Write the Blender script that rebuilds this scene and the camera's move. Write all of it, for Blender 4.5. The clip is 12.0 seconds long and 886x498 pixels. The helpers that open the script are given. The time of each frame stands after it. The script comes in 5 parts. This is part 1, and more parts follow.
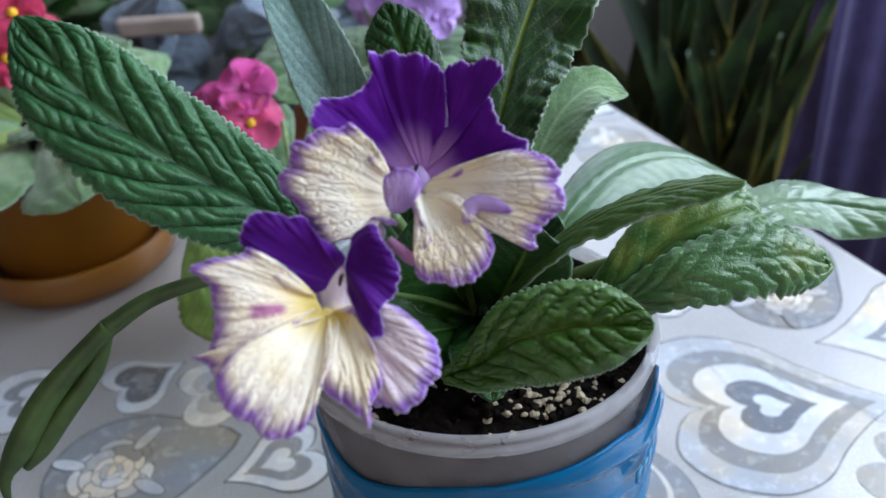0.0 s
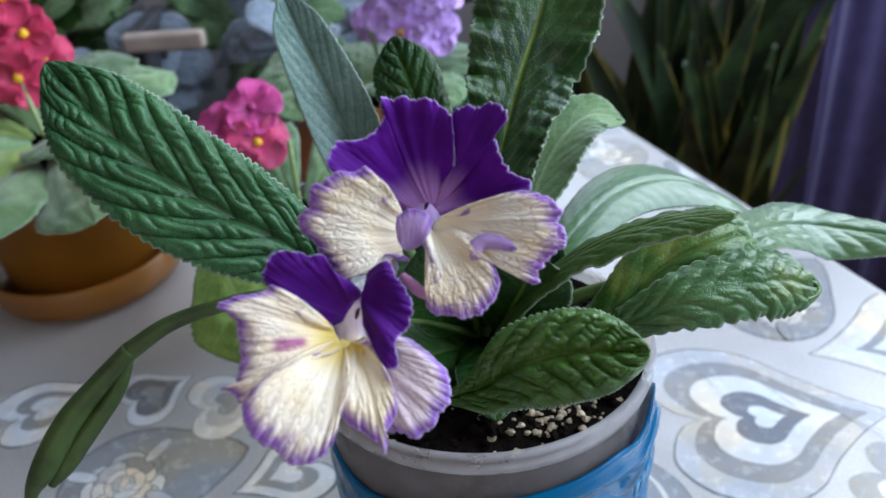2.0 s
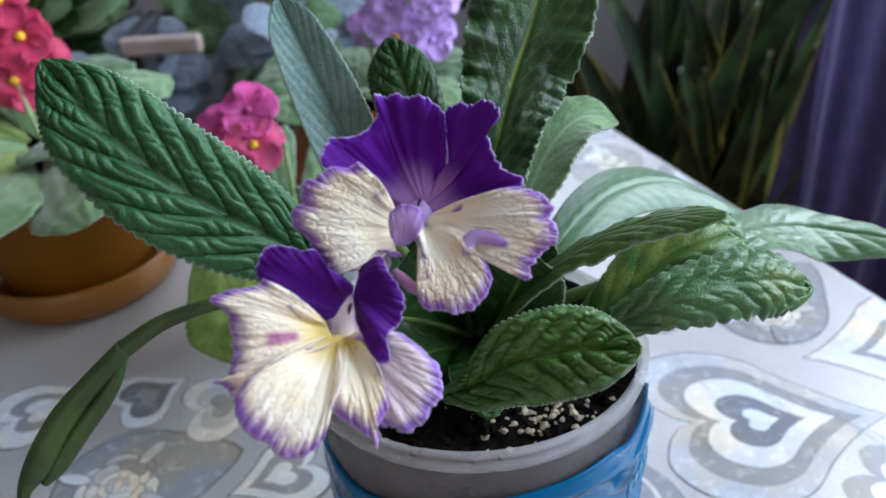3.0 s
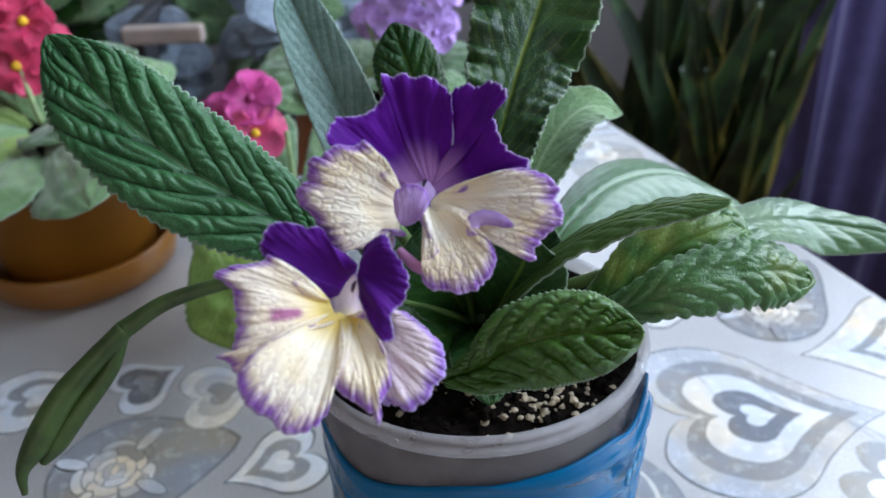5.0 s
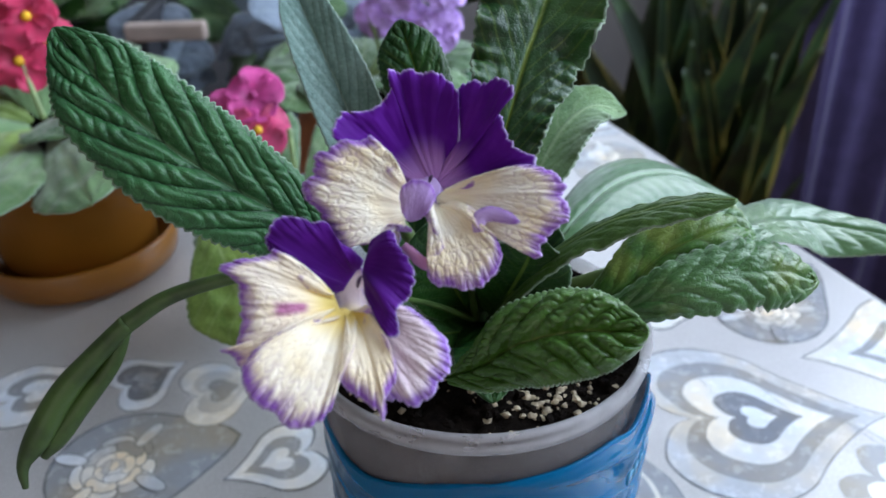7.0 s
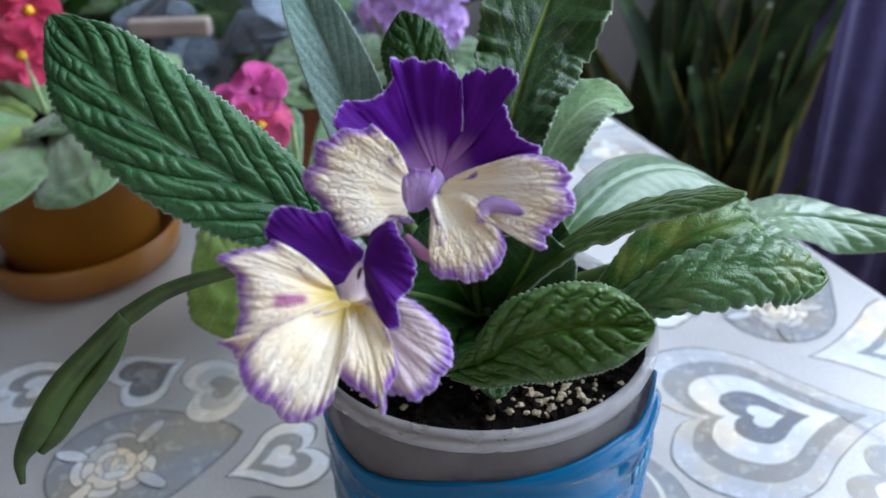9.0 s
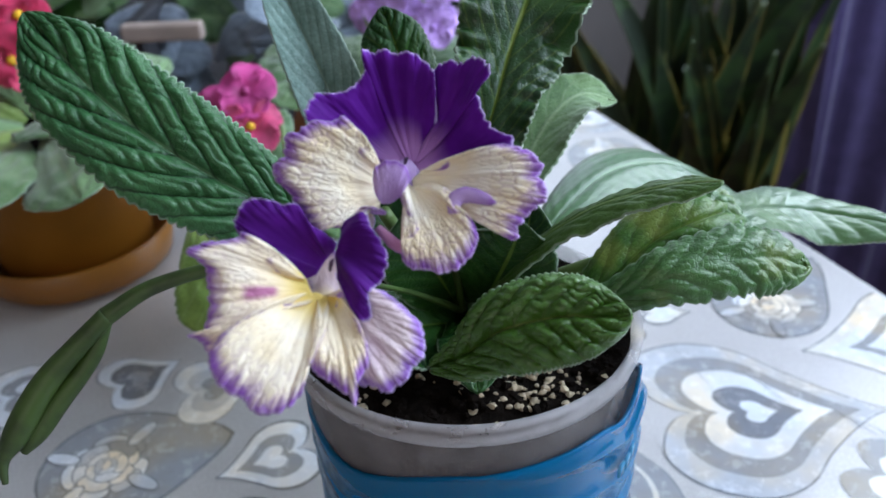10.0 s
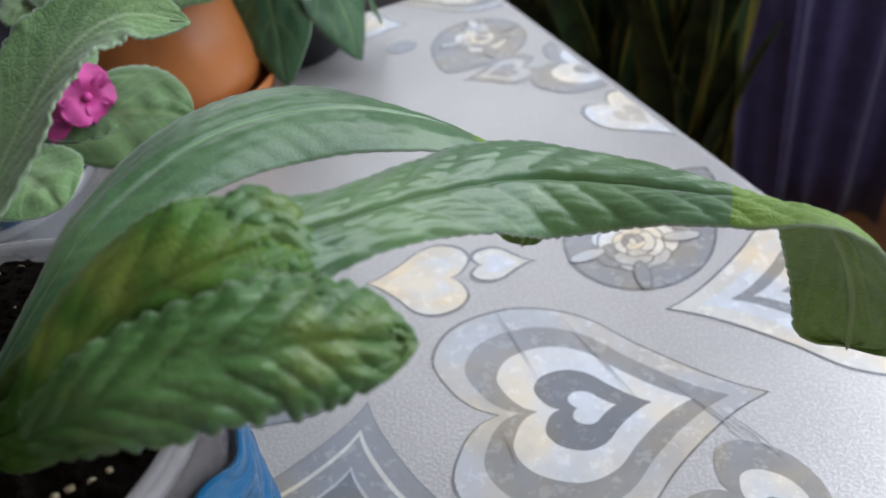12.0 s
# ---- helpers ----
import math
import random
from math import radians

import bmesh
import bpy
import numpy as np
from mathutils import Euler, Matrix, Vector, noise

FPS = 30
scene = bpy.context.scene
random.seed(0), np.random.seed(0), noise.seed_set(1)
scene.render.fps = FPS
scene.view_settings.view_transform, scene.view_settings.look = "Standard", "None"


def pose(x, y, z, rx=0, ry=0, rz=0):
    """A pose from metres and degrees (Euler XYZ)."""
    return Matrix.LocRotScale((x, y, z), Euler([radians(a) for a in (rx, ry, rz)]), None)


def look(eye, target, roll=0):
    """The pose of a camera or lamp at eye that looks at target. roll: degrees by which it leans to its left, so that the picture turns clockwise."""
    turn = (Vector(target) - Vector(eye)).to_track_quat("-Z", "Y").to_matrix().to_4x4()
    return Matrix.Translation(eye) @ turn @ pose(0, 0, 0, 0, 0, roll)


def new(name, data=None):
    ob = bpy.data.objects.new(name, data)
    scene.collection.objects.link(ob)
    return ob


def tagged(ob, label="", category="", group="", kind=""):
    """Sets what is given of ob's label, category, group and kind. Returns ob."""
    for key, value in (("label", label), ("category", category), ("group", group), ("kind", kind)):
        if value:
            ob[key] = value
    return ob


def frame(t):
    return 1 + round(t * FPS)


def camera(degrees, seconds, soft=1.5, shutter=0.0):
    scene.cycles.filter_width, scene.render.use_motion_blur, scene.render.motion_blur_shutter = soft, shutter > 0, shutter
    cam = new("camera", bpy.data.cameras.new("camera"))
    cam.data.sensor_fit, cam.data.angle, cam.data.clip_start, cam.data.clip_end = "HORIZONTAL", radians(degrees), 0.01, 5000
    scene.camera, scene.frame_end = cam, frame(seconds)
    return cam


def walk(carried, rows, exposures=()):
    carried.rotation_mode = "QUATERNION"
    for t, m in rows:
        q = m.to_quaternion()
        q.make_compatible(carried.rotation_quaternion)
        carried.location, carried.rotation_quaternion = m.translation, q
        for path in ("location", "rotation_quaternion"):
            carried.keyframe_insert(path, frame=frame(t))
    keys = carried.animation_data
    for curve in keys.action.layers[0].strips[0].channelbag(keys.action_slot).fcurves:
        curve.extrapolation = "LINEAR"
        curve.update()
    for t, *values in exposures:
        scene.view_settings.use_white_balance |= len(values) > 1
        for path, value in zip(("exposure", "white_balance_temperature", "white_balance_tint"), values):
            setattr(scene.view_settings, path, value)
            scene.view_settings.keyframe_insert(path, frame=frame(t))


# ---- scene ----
cam = camera(58.0, 12.0, 1.6)
PATH = [
    (0, (-0.0054, -0.1763, 0.2527), (-0.0083, 0.0746, 0.0883), -3.73),
    (0.5, (-0.0047, -0.1771, 0.2539), (-0.0067, 0.0701, 0.0840), -4.05),
    (1, (-0.0056, -0.1797, 0.2571), (-0.0061, 0.0693, 0.0898), -3.49),
    (1.5, (-0.0046, -0.1792, 0.2613), (-0.0082, 0.0707, 0.0954), -3.99),
    (2, (-0.0069, -0.1811, 0.2627), (-0.0091, 0.0705, 0.0994), -3.83),
    (2.5, (-0.0062, -0.1823, 0.2621), (-0.0075, 0.0706, 0.1007), -3.76),
    (4.5, (-0.0069, -0.1842, 0.2595), (-0.0070, 0.0690, 0.0986), -2.56),
    (5, (-0.0076, -0.1845, 0.2585), (-0.0077, 0.0682, 0.0968), -2.52),
    (5.5, (-0.0080, -0.1835, 0.2568), (-0.0080, 0.0683, 0.0937), -2.21),
    (6, (-0.0088, -0.1839, 0.2567), (-0.0089, 0.0682, 0.0942), -2.18),
    (6.5, (-0.0088, -0.1839, 0.2574), (-0.0091, 0.0682, 0.0949), -2.07),
    (7, (-0.0088, -0.1847, 0.2577), (-0.0086, 0.0681, 0.0962), -1.94),
    (9, (-0.0085, -0.1829, 0.2548), (-0.0100, 0.0698, 0.0933), -1.93),
    (9.5, (-0.0078, -0.1829, 0.2559), (-0.0073, 0.0699, 0.0944), -1.78),
    (10, (-0.0034, -0.1838, 0.2525), (-0.0055, 0.0697, 0.0921), -2.71),
    (10.5, (0.0309, -0.1678, 0.2261), (0.0332, 0.0763, 0.0517), -2.82),
    (10.7, (0.0538, -0.1594, 0.2200), (0.0550, 0.0842, 0.0448), -5.62),
    (10.8, (0.0612, -0.1515, 0.2139), (0.0642, 0.0903, 0.0363), -6.22),
    (11, (0.0763, -0.1285, 0.2134), (0.0695, 0.1091, 0.0303), -9.21),
    (11.5, (0.0949, -0.0968, 0.2054), (0.0793, 0.1384, 0.0199), -10.71),
    (12, (0.1004, -0.0877, 0.2158), (0.0853, 0.1371, 0.0178), -9.44),
]
walk(cam, [(t, look(eye, target, roll)) for t, eye, target, roll in PATH],
     [(0.0, 0.17, 6450, 13), (10.0, 0.17, 6450, 13), (10.7, -0.10, 6450, 13), (11.2, -0.24, 6500, 13), (11.5, -0.30, 6800, 14), (12.0, -0.34, 7300, 17)])
cam.data.dof.use_dof = True
cam.data.dof.focus_distance = 0.185
cam.data.dof.aperture_fstop = 17.0

# ---- world and light ----
world = bpy.data.worlds.new("daylight")
scene.world = world
world.use_nodes = True
wn = world.node_tree
sky = wn.nodes.new("ShaderNodeTexSky")
sky.sky_type = "NISHITA"
sky.sun_disc = False
sky.sun_elevation = radians(35)
sky.sun_rotation = radians(60)
wn.links.new(sky.outputs[0], wn.nodes["Background"].inputs[0])
wn.nodes["Background"].inputs[1].default_value = 0.12
scene.view_settings.exposure = 0.0


def area_light(name, m, sx, sy, watts, colour):
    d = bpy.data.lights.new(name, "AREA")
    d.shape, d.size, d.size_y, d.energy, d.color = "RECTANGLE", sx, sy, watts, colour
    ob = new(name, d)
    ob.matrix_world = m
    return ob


area_light("daylight_window", look((0.96, 0.30, 0.84), (-0.4, 0.30, 0.60)), 1.46, 1.26, 37, (0.68, 0.83, 1.0))
area_light("daylight_back_window", look((0.05, 1.16, 0.85), (0.05, 0.0, 0.4)), 0.72, 0.95, 4, (0.78, 0.89, 1.0))
# Unseen warm fill from the front, added to brighten the flowers and cloth.
area_light("warm_front_fill", look((-0.3, -1.86, 0.9), (-0.1, 0.0, 0.3)), 1.1, 1.1, 5.6, (1.0, 0.84, 0.68))


# ---- materials ----
class Nodes:
    def __init__(self, name):
        self.mat = bpy.data.materials.new(name)
        self.mat.use_nodes = True
        self.tree = self.mat.node_tree
        self.bsdf = self.tree.nodes["Principled BSDF"]

    def add(self, kind, **kw):
        n = self.tree.nodes.new(kind)
        for k, v in kw.items():
            n.inputs[k.replace("_", " ")].default_value = v
        return n

    def link(self, a, b):
        self.tree.links.new(a, b)

    def math(self, op, a, b=0.0, c=0.0):
        n = self.tree.nodes.new("ShaderNodeMath")
        n.operation = op
        for i, v in enumerate((a, b, c)):
            if isinstance(v, (int, float)):
                n.inputs[i].default_value = v
            else:
                self.link(v, n.inputs[i])
        return n.outputs[0]

    def smooth(self, x, lo, hi, a=0.0, b=1.0):
        n = self.tree.nodes.new("ShaderNodeMapRange")
        n.interpolation_type = "SMOOTHSTEP"
        self.link(x, n.inputs[0])
        for i, v in enumerate((lo, hi, a, b)):
            n.inputs[i + 1].default_value = v
        return n.outputs[0]

    def mix(self, f, a, b):
        n = self.tree.nodes.new("ShaderNodeMix")
        n.data_type = "RGBA"
        for i, v in ((0, f), (6, a), (7, b)):
            if isinstance(v, (int, float)):
                n.inputs[i].default_value = v
            elif isinstance(v, tuple):
                n.inputs[i].default_value = (*v, 1)
            else:
                self.link(v, n.inputs[i])
        return n.outputs[2]

    def noise(self, scale, detail=4.0, rough=0.55, vec=None):
        n = self.add("ShaderNodeTexNoise", Scale=scale, Detail=detail, Roughness=rough)
        self.link(vec or self.obj(), n.inputs["Vector"])
        return n.outputs[0]

    def obj(self):
        return self.add("ShaderNodeTexCoord").outputs["Object"]

    def uv(self):
        s = self.add("ShaderNodeSeparateXYZ")
        self.link(self.add("ShaderNodeTexCoord").outputs["UV"], s.inputs[0])
        return s.outputs[0], s.outputs[1]

    def bump(self, h, strength, dist):
        n = self.add("ShaderNodeBump", Strength=strength, Distance=dist)
        self.link(h, n.inputs["Height"])
        self.link(n.outputs[0], self.bsdf.inputs["Normal"])

    def set(self, **kw):
        for k, v in kw.items():
            s = self.bsdf.inputs[k.replace("_", " ")]
            if isinstance(v, (int, float)):
                s.default_value = v
            elif isinstance(v, tuple):
                s.default_value = (*v, 1) if len(v) == 3 else v
            else:
                self.link(v, s)
        return self


def plain(name, colour, rough=0.6, vary=0.2, scale=40.0, bump=0.15, dist=0.0005, **kw):
    m = Nodes(name)
    f = m.noise(scale)
    dark = tuple(c * (1 - vary) for c in colour)
    light = tuple(min(1, c * (1 + vary)) for c in colour)
    fine = m.noise(scale * 9, 3)
    m.set(Base_Color=m.mix(m.smooth(f, 0.3, 0.7), dark, light), Roughness=rough, **kw)
    m.bump(m.math("ADD", f, m.math("MULTIPLY", fine, 0.5)), bump, dist)
    return m.mat


def leaf_material(name, dark, light, vein, veins=9.0, slope=0.55, rough=0.5, sheen=0.3, blotch=None, patch=0.0, ridge=0.45, furrow_shade=0.0, gloss=0.3, relief=0.35, rib=1.0):
    """Green blade: side veins run forward from the midrib, with lighter quilted cells between."""
    m = Nodes(name)
    u, v = m.uv()
    a = m.math("ABSOLUTE", m.math("SUBTRACT", v, 0.5))
    wob = m.math("MULTIPLY", m.math("SUBTRACT", m.noise(60, 2), 0.5), 0.014)
    ph = m.math("ADD", m.math("SUBTRACT", u, m.math("MULTIPLY", a, slope)), wob)
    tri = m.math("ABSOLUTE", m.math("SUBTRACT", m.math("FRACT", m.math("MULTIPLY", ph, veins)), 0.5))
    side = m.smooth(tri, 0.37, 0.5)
    mid = m.smooth(a, 0.012, 0.035, rib, 0.0)
    cells = m.add("ShaderNodeTexVoronoi", Scale=750.0)
    cells.feature = "DISTANCE_TO_EDGE"
    m.link(m.obj(), cells.inputs["Vector"])
    net = m.smooth(cells.outputs[0], 0.0, 0.16)
    big, fine = m.noise(55, 4), m.noise(700, 3)
    col = m.mix(m.smooth(big, 0.3, 0.7), dark, light)
    col = m.mix(m.math("MULTIPLY", m.smooth(fine, 0.35, 0.75), 0.35), col, tuple(c * 1.5 for c in light))
    col = m.mix(m.math("MULTIPLY", m.math("SUBTRACT", 1.0, net), 0.12), col, tuple(c * 0.55 for c in dark))
    col = m.mix(m.math("MULTIPLY", m.math("MAXIMUM", m.math("MULTIPLY", side, ridge), mid), 0.8), col, vein)
    # Groove shade is painted into the colour, dark along the side veins.
    if furrow_shade:
        col = m.mix(m.math("MULTIPLY", side, furrow_shade), col, tuple(c * 0.3 for c in dark))
    if blotch:
        col = m.mix(m.math("MULTIPLY", m.smooth(m.noise(38, 3), 0.48, 0.62), patch), col, blotch)
    fringe = m.smooth(a, 0.478, 0.495)
    col = m.mix(m.math("MULTIPLY", fringe, 0.5), col, (0.36, 0.44, 0.34))
    m.set(Base_Color=col, Roughness=rough, Sheen_Weight=sheen, Sheen_Roughness=0.5)
    m.set(Specular_IOR_Level=gloss)
    h = m.math("ADD", m.math("MULTIPLY", net, 0.7), m.math("MULTIPLY", fine, 0.3))
    m.bump(h, relief, 0.0004)
    return m.mat


def petal_material(name, inner, outer, edge, lo, hi, throat=None, streak=None, crease=0.5, fused=0.0, veined=0.0):
    """Petal: inner colour to a feathered edge band with a pale rim, forking veins that fan out, fine creased cells."""
    m = Nodes(name)
    u, v = m.uv()
    brim = m.math("MINIMUM", v, m.math("SUBTRACT", 1.0, v))
    brim = m.math("ADD", brim, m.smooth(u, fused, fused + 0.25, 0.5, 0.0))
    d = m.math("MINIMUM", brim, m.math("MULTIPLY", m.math("SUBTRACT", 1.0, u), 0.8))
    rim = m.smooth(d, 0.004, 0.022, 1.0, 0.0)
    warp = m.math("MULTIPLY", m.math("SUBTRACT", m.noise(170, 3), 0.5), 1.0)
    vec = m.add("ShaderNodeCombineXYZ")
    m.link(m.math("ADD", m.math("MULTIPLY", v, 34.0), warp), vec.inputs[0])
    m.link(m.math("ADD", m.math("MULTIPLY", u, 4.2), m.math("MULTIPLY", warp, 0.5)), vec.inputs[1])
    rays = m.noise(1.3, 4, 0.65, vec.outputs[0])
    big = m.noise(150, 3)
    d = m.math("ADD", d, m.math("MULTIPLY", m.math("SUBTRACT", rays, 0.5), 0.22 if veined else 0.05))
    d = m.math("ADD", d, m.math("MULTIPLY", m.math("SUBTRACT", big, 0.5), 0.10))
    col = m.mix(m.smooth(m.noise(110, 3), 0.35, 0.7), inner, outer)
    puff = m.add("ShaderNodeTexVoronoi", Scale=1.0)
    puff.feature = "DISTANCE_TO_EDGE"
    cells = m.add("ShaderNodeCombineXYZ")
    m.link(m.math("ADD", m.math("MULTIPLY", v, 40.0), warp), cells.inputs[0])
    m.link(m.math("ADD", m.math("MULTIPLY", u, 9.0), warp), cells.inputs[1])
    m.link(cells.outputs[0], puff.inputs["Vector"])
    net = m.smooth(puff.outputs[0], 0.0, 0.22)
    if veined:
        line = m.math("MULTIPLY", m.smooth(puff.outputs[0], 0.0, 0.10, 1.0, 0.0), m.smooth(u, 0.45, 0.85))
        col = m.mix(m.math("MULTIPLY", line, veined), col, (0.40, 0.22, 0.30))
    col = m.mix(m.math("MULTIPLY", m.smooth(rays, 0.55, 0.75), 0.18 if veined else 0.06), col, tuple(c * 0.72 for c in outer))
    if throat:
        col = m.mix(m.smooth(u, 0.06, 0.42, 1.0, 0.0), col, throat)
    if streak:
        a = m.math("ABSOLUTE", m.math("SUBTRACT", m.math("ADD", v, m.math("MULTIPLY", warp, 0.012)), 0.47))
        s = m.math("MULTIPLY", m.smooth(a, 0.012, 0.045, 1.0, 0.0), m.smooth(u, 0.30, 0.40))
        s = m.math("MULTIPLY", s, m.smooth(u, 0.62, 0.74, 1.0, 0.0))
        col = m.mix(m.math("MULTIPLY", s, 0.8), col, streak)
    col = m.mix(m.smooth(d, lo, hi, 1.0, 0.0), col, edge)
    col = m.mix(m.math("MULTIPLY", rim, 0.55), col, tuple(0.45 + 0.55 * c for c in edge))
    m.set(Base_Color=col, Roughness=0.6, Specular_IOR_Level=0.10, Sheen_Weight=0.05)
    m.bump(m.math("ADD", m.math("MULTIPLY", net, m.smooth(u, 0.25, 0.6)), m.math("MULTIPLY", m.noise(700, 3), 0.18)), crease, 0.0006)
    return m.mat


LEAF = leaf_material("leaf_green", (0.016, 0.072, 0.022), (0.038, 0.130, 0.042), (0.19, 0.34, 0.19), 10, 0.56, 0.38, 0.02, ridge=0.0, furrow_shade=0.8)
LEAF_DARK = leaf_material("leaf_dark", (0.005, 0.028, 0.007), (0.015, 0.065, 0.013), (0.17, 0.27, 0.045), 12, 0.5, 0.40, 0.0, (0.03, 0.10, 0.012), 0.4, ridge=0.25)
LEAF_UPRIGHT = leaf_material("leaf_upright", (0.007, 0.034, 0.008), (0.022, 0.080, 0.016), (0.24, 0.33, 0.05), 15, 0.5, 0.36, 0.0, (0.05, 0.13, 0.02), 0.45, ridge=0.30, gloss=0.5)
LEAF_BROAD = leaf_material("leaf_olive_broad", (0.040, 0.105, 0.014), (0.070, 0.150, 0.024), (0.16, 0.25, 0.07), 10, 0.5, 0.42, 0.05, ridge=0.1, gloss=0.4, relief=0.2)
# Window sheen on this leaf is painted into its pale bluish base colour.
LEAF_SHEEN = leaf_material("leaf_painted_sheen", (0.11, 0.20, 0.165), (0.22, 0.34, 0.30), (0.32, 0.44, 0.36), 14, 0.5, 0.34, 0.1, ridge=0.1, furrow_shade=0.4)
LEAF_FRONT = leaf_material("leaf_front", (0.026, 0.085, 0.008), (0.060, 0.150, 0.018), (0.24, 0.33, 0.10), 9, 0.45, 0.30, 0.0, ridge=0.2, furrow_shade=0.35, gloss=0.5)
LEAF_YELLOW = leaf_material("leaf_mottled", (0.028, 0.095, 0.012), (0.065, 0.160, 0.024), (0.16, 0.27, 0.07), 24, 0.14, 0.36, 0.02, (0.22, 0.255, 0.05), 0.50, ridge=0.15, furrow_shade=0.5)
LEAF_LOBE = leaf_material("leaf_lobe", (0.028, 0.098, 0.020), (0.060, 0.155, 0.042), (0.15, 0.26, 0.08), 9, 0.4, 0.34, 0.02, (0.20, 0.25, 0.05), 0.45, ridge=0.1, furrow_shade=0.3, gloss=0.5, rib=0.0)
LEAF_GREY = leaf_material("leaf_underside", (0.080, 0.17, 0.060), (0.16, 0.28, 0.11), (0.27, 0.38, 0.20), 8, 0.5, 0.6, 0.3)
LEAF_LONG = leaf_material("leaf_long", (0.032, 0.098, 0.034), (0.065, 0.155, 0.060), (0.12, 0.25, 0.10), 24, 0.14, 0.32, 0.30, (0.10, 0.19, 0.05), 0.35, ridge=0.05, gloss=0.5, relief=0.10)
# Olive underside; daylight passing through is painted in as a brighter green.
LEAF_OLIVE = leaf_material("leaf_olive_underside", (0.095, 0.18, 0.018), (0.14, 0.25, 0.035), (0.19, 0.28, 0.07), 8, 0.5, 0.55, 0.15)
LEAF_VIOLET = leaf_material("leaf_violet_plant", (0.035, 0.085, 0.03), (0.075, 0.15, 0.055), (0.16, 0.24, 0.10), 7, 0.5, 0.55, 0.3)
LEAF_PALE = leaf_material("leaf_pale_green", (0.065, 0.145, 0.05), (0.12, 0.215, 0.08), (0.20, 0.30, 0.13), 7, 0.5, 0.5, 0.3)
LEAF_GREYBLUE = leaf_material("leaf_grey_blue", (0.10, 0.13, 0.17), (0.18, 0.22, 0.28), (0.24, 0.30, 0.34), 7, 0.5, 0.5, 0.3)
LEAF_GLOSS = leaf_material("leaf_glossy", (0.020, 0.065, 0.025), (0.04, 0.115, 0.045), (0.10, 0.19, 0.07), 6, 0.5, 0.2, 0.0, gloss=0.6)
LIME = plain("lime_bud", (0.28, 0.45, 0.03), 0.4, 0.2, 80)
LEAF_LIME = leaf_material("leaf_lime", (0.11, 0.20, 0.03), (0.20, 0.30, 0.06), (0.26, 0.36, 0.12), 7, 0.5, 0.5, 0.2)
PETAL_PURPLE = petal_material("petal_violet", (0.080, 0.004, 0.19), (0.115, 0.008, 0.27), (0.16, 0.02, 0.38), -0.04, 0.05, (0.42, 0.20, 0.46), None, 0.03, 0.72)
PETAL_DEEP = petal_material("petal_deep_violet", (0.060, 0.003, 0.14), (0.095, 0.006, 0.22), (0.15, 0.02, 0.34), -0.04, 0.05, None, None, 0.03, 0.72)
PETAL_CREAM = petal_material("petal_cream", (0.88, 0.74, 0.50), (0.90, 0.83, 0.70), (0.27, 0.10, 0.46), 0.0, 0.15, (0.90, 0.82, 0.62), None, 0.45, 0.45, 0.50)
PETAL_CREAM_MARKED = petal_material("petal_cream_marked", (0.86, 0.71, 0.50), (0.88, 0.78, 0.64), (0.27, 0.10, 0.46), 0.0, 0.12, (0.86, 0.66, 0.20), (0.36, 0.03, 0.24), 0.26, 0.55, 0.30)
PETAL_CREAM_YELLOW = petal_material("petal_cream_yellow", (0.88, 0.74, 0.50), (0.90, 0.81, 0.66), (0.27, 0.10, 0.46), 0.0, 0.14, (0.86, 0.66, 0.20), None, 0.26, 0.55, 0.35)
PETAL_LILAC = petal_material("petal_lilac", (0.50, 0.34, 0.60), (0.40, 0.24, 0.56), (0.30, 0.12, 0.50), 0.0, 0.12, None, None, 0.25)
PETAL_PINKISH = petal_material("petal_pinkish", (0.56, 0.25, 0.44), (0.48, 0.22, 0.48), (0.34, 0.12, 0.46), 0.0, 0.10, None, None, 0.25)
PETAL_PALE = petal_material("petal_pale_lilac", (0.70, 0.56, 0.60), (0.76, 0.64, 0.64), (0.28, 0.13, 0.50), 0.0, 0.14, (0.84, 0.70, 0.46), None, 0.3, 0.2, 0.1)
ANTHER = plain("anther", (0.05, 0.02, 0.06), 0.6, 0.3, 300)
STEM = plain("stem_green", (0.040, 0.075, 0.014), 0.5, 0.35, 120)
STEM_MID = plain("stem_mid", (0.11, 0.17, 0.05), 0.5, 0.3, 120)
STEM_PALE = plain("stem_pale", (0.22, 0.30, 0.12), 0.5, 0.3, 120)


# ---- mesh helpers ----
def mesh_object(name, verts, faces, mat, uvs=None, parent=None, smooth=True):
    me = bpy.data.meshes.new(name)
    me.from_pydata([tuple(v) for v in verts], [], faces)
    if uvs is not None:
        layer = me.uv_layers.new(name="UVMap")
        idx = np.empty(len(me.loops), dtype=np.int32)
        me.loops.foreach_get("vertex_index", idx)
        layer.data.foreach_set("uv", np.asarray(uvs, dtype=np.float32)[idx].ravel())
    if smooth:
        me.polygons.foreach_set("use_smooth", [True] * len(me.polygons))
    if mat:
        me.materials.append(mat)
    ob = new(name, me)
    if parent:
        ob.parent = parent
    return ob


def part(name, bm, material, parent, label="", smooth=True):
    me = bpy.data.meshes.new(name)
    bm.to_mesh(me)
    bm.free()
    if smooth:
        me.polygons.foreach_set("use_smooth", [True] * len(me.polygons))
    me.materials.append(material)
    ob = new(name, me)
    if parent:
        ob.parent = parent
    if label:
        tagged(ob, label)
    return ob


def thing(name, label, category, group="", kind=""):
    return tagged(new(name), label, category, group, kind)


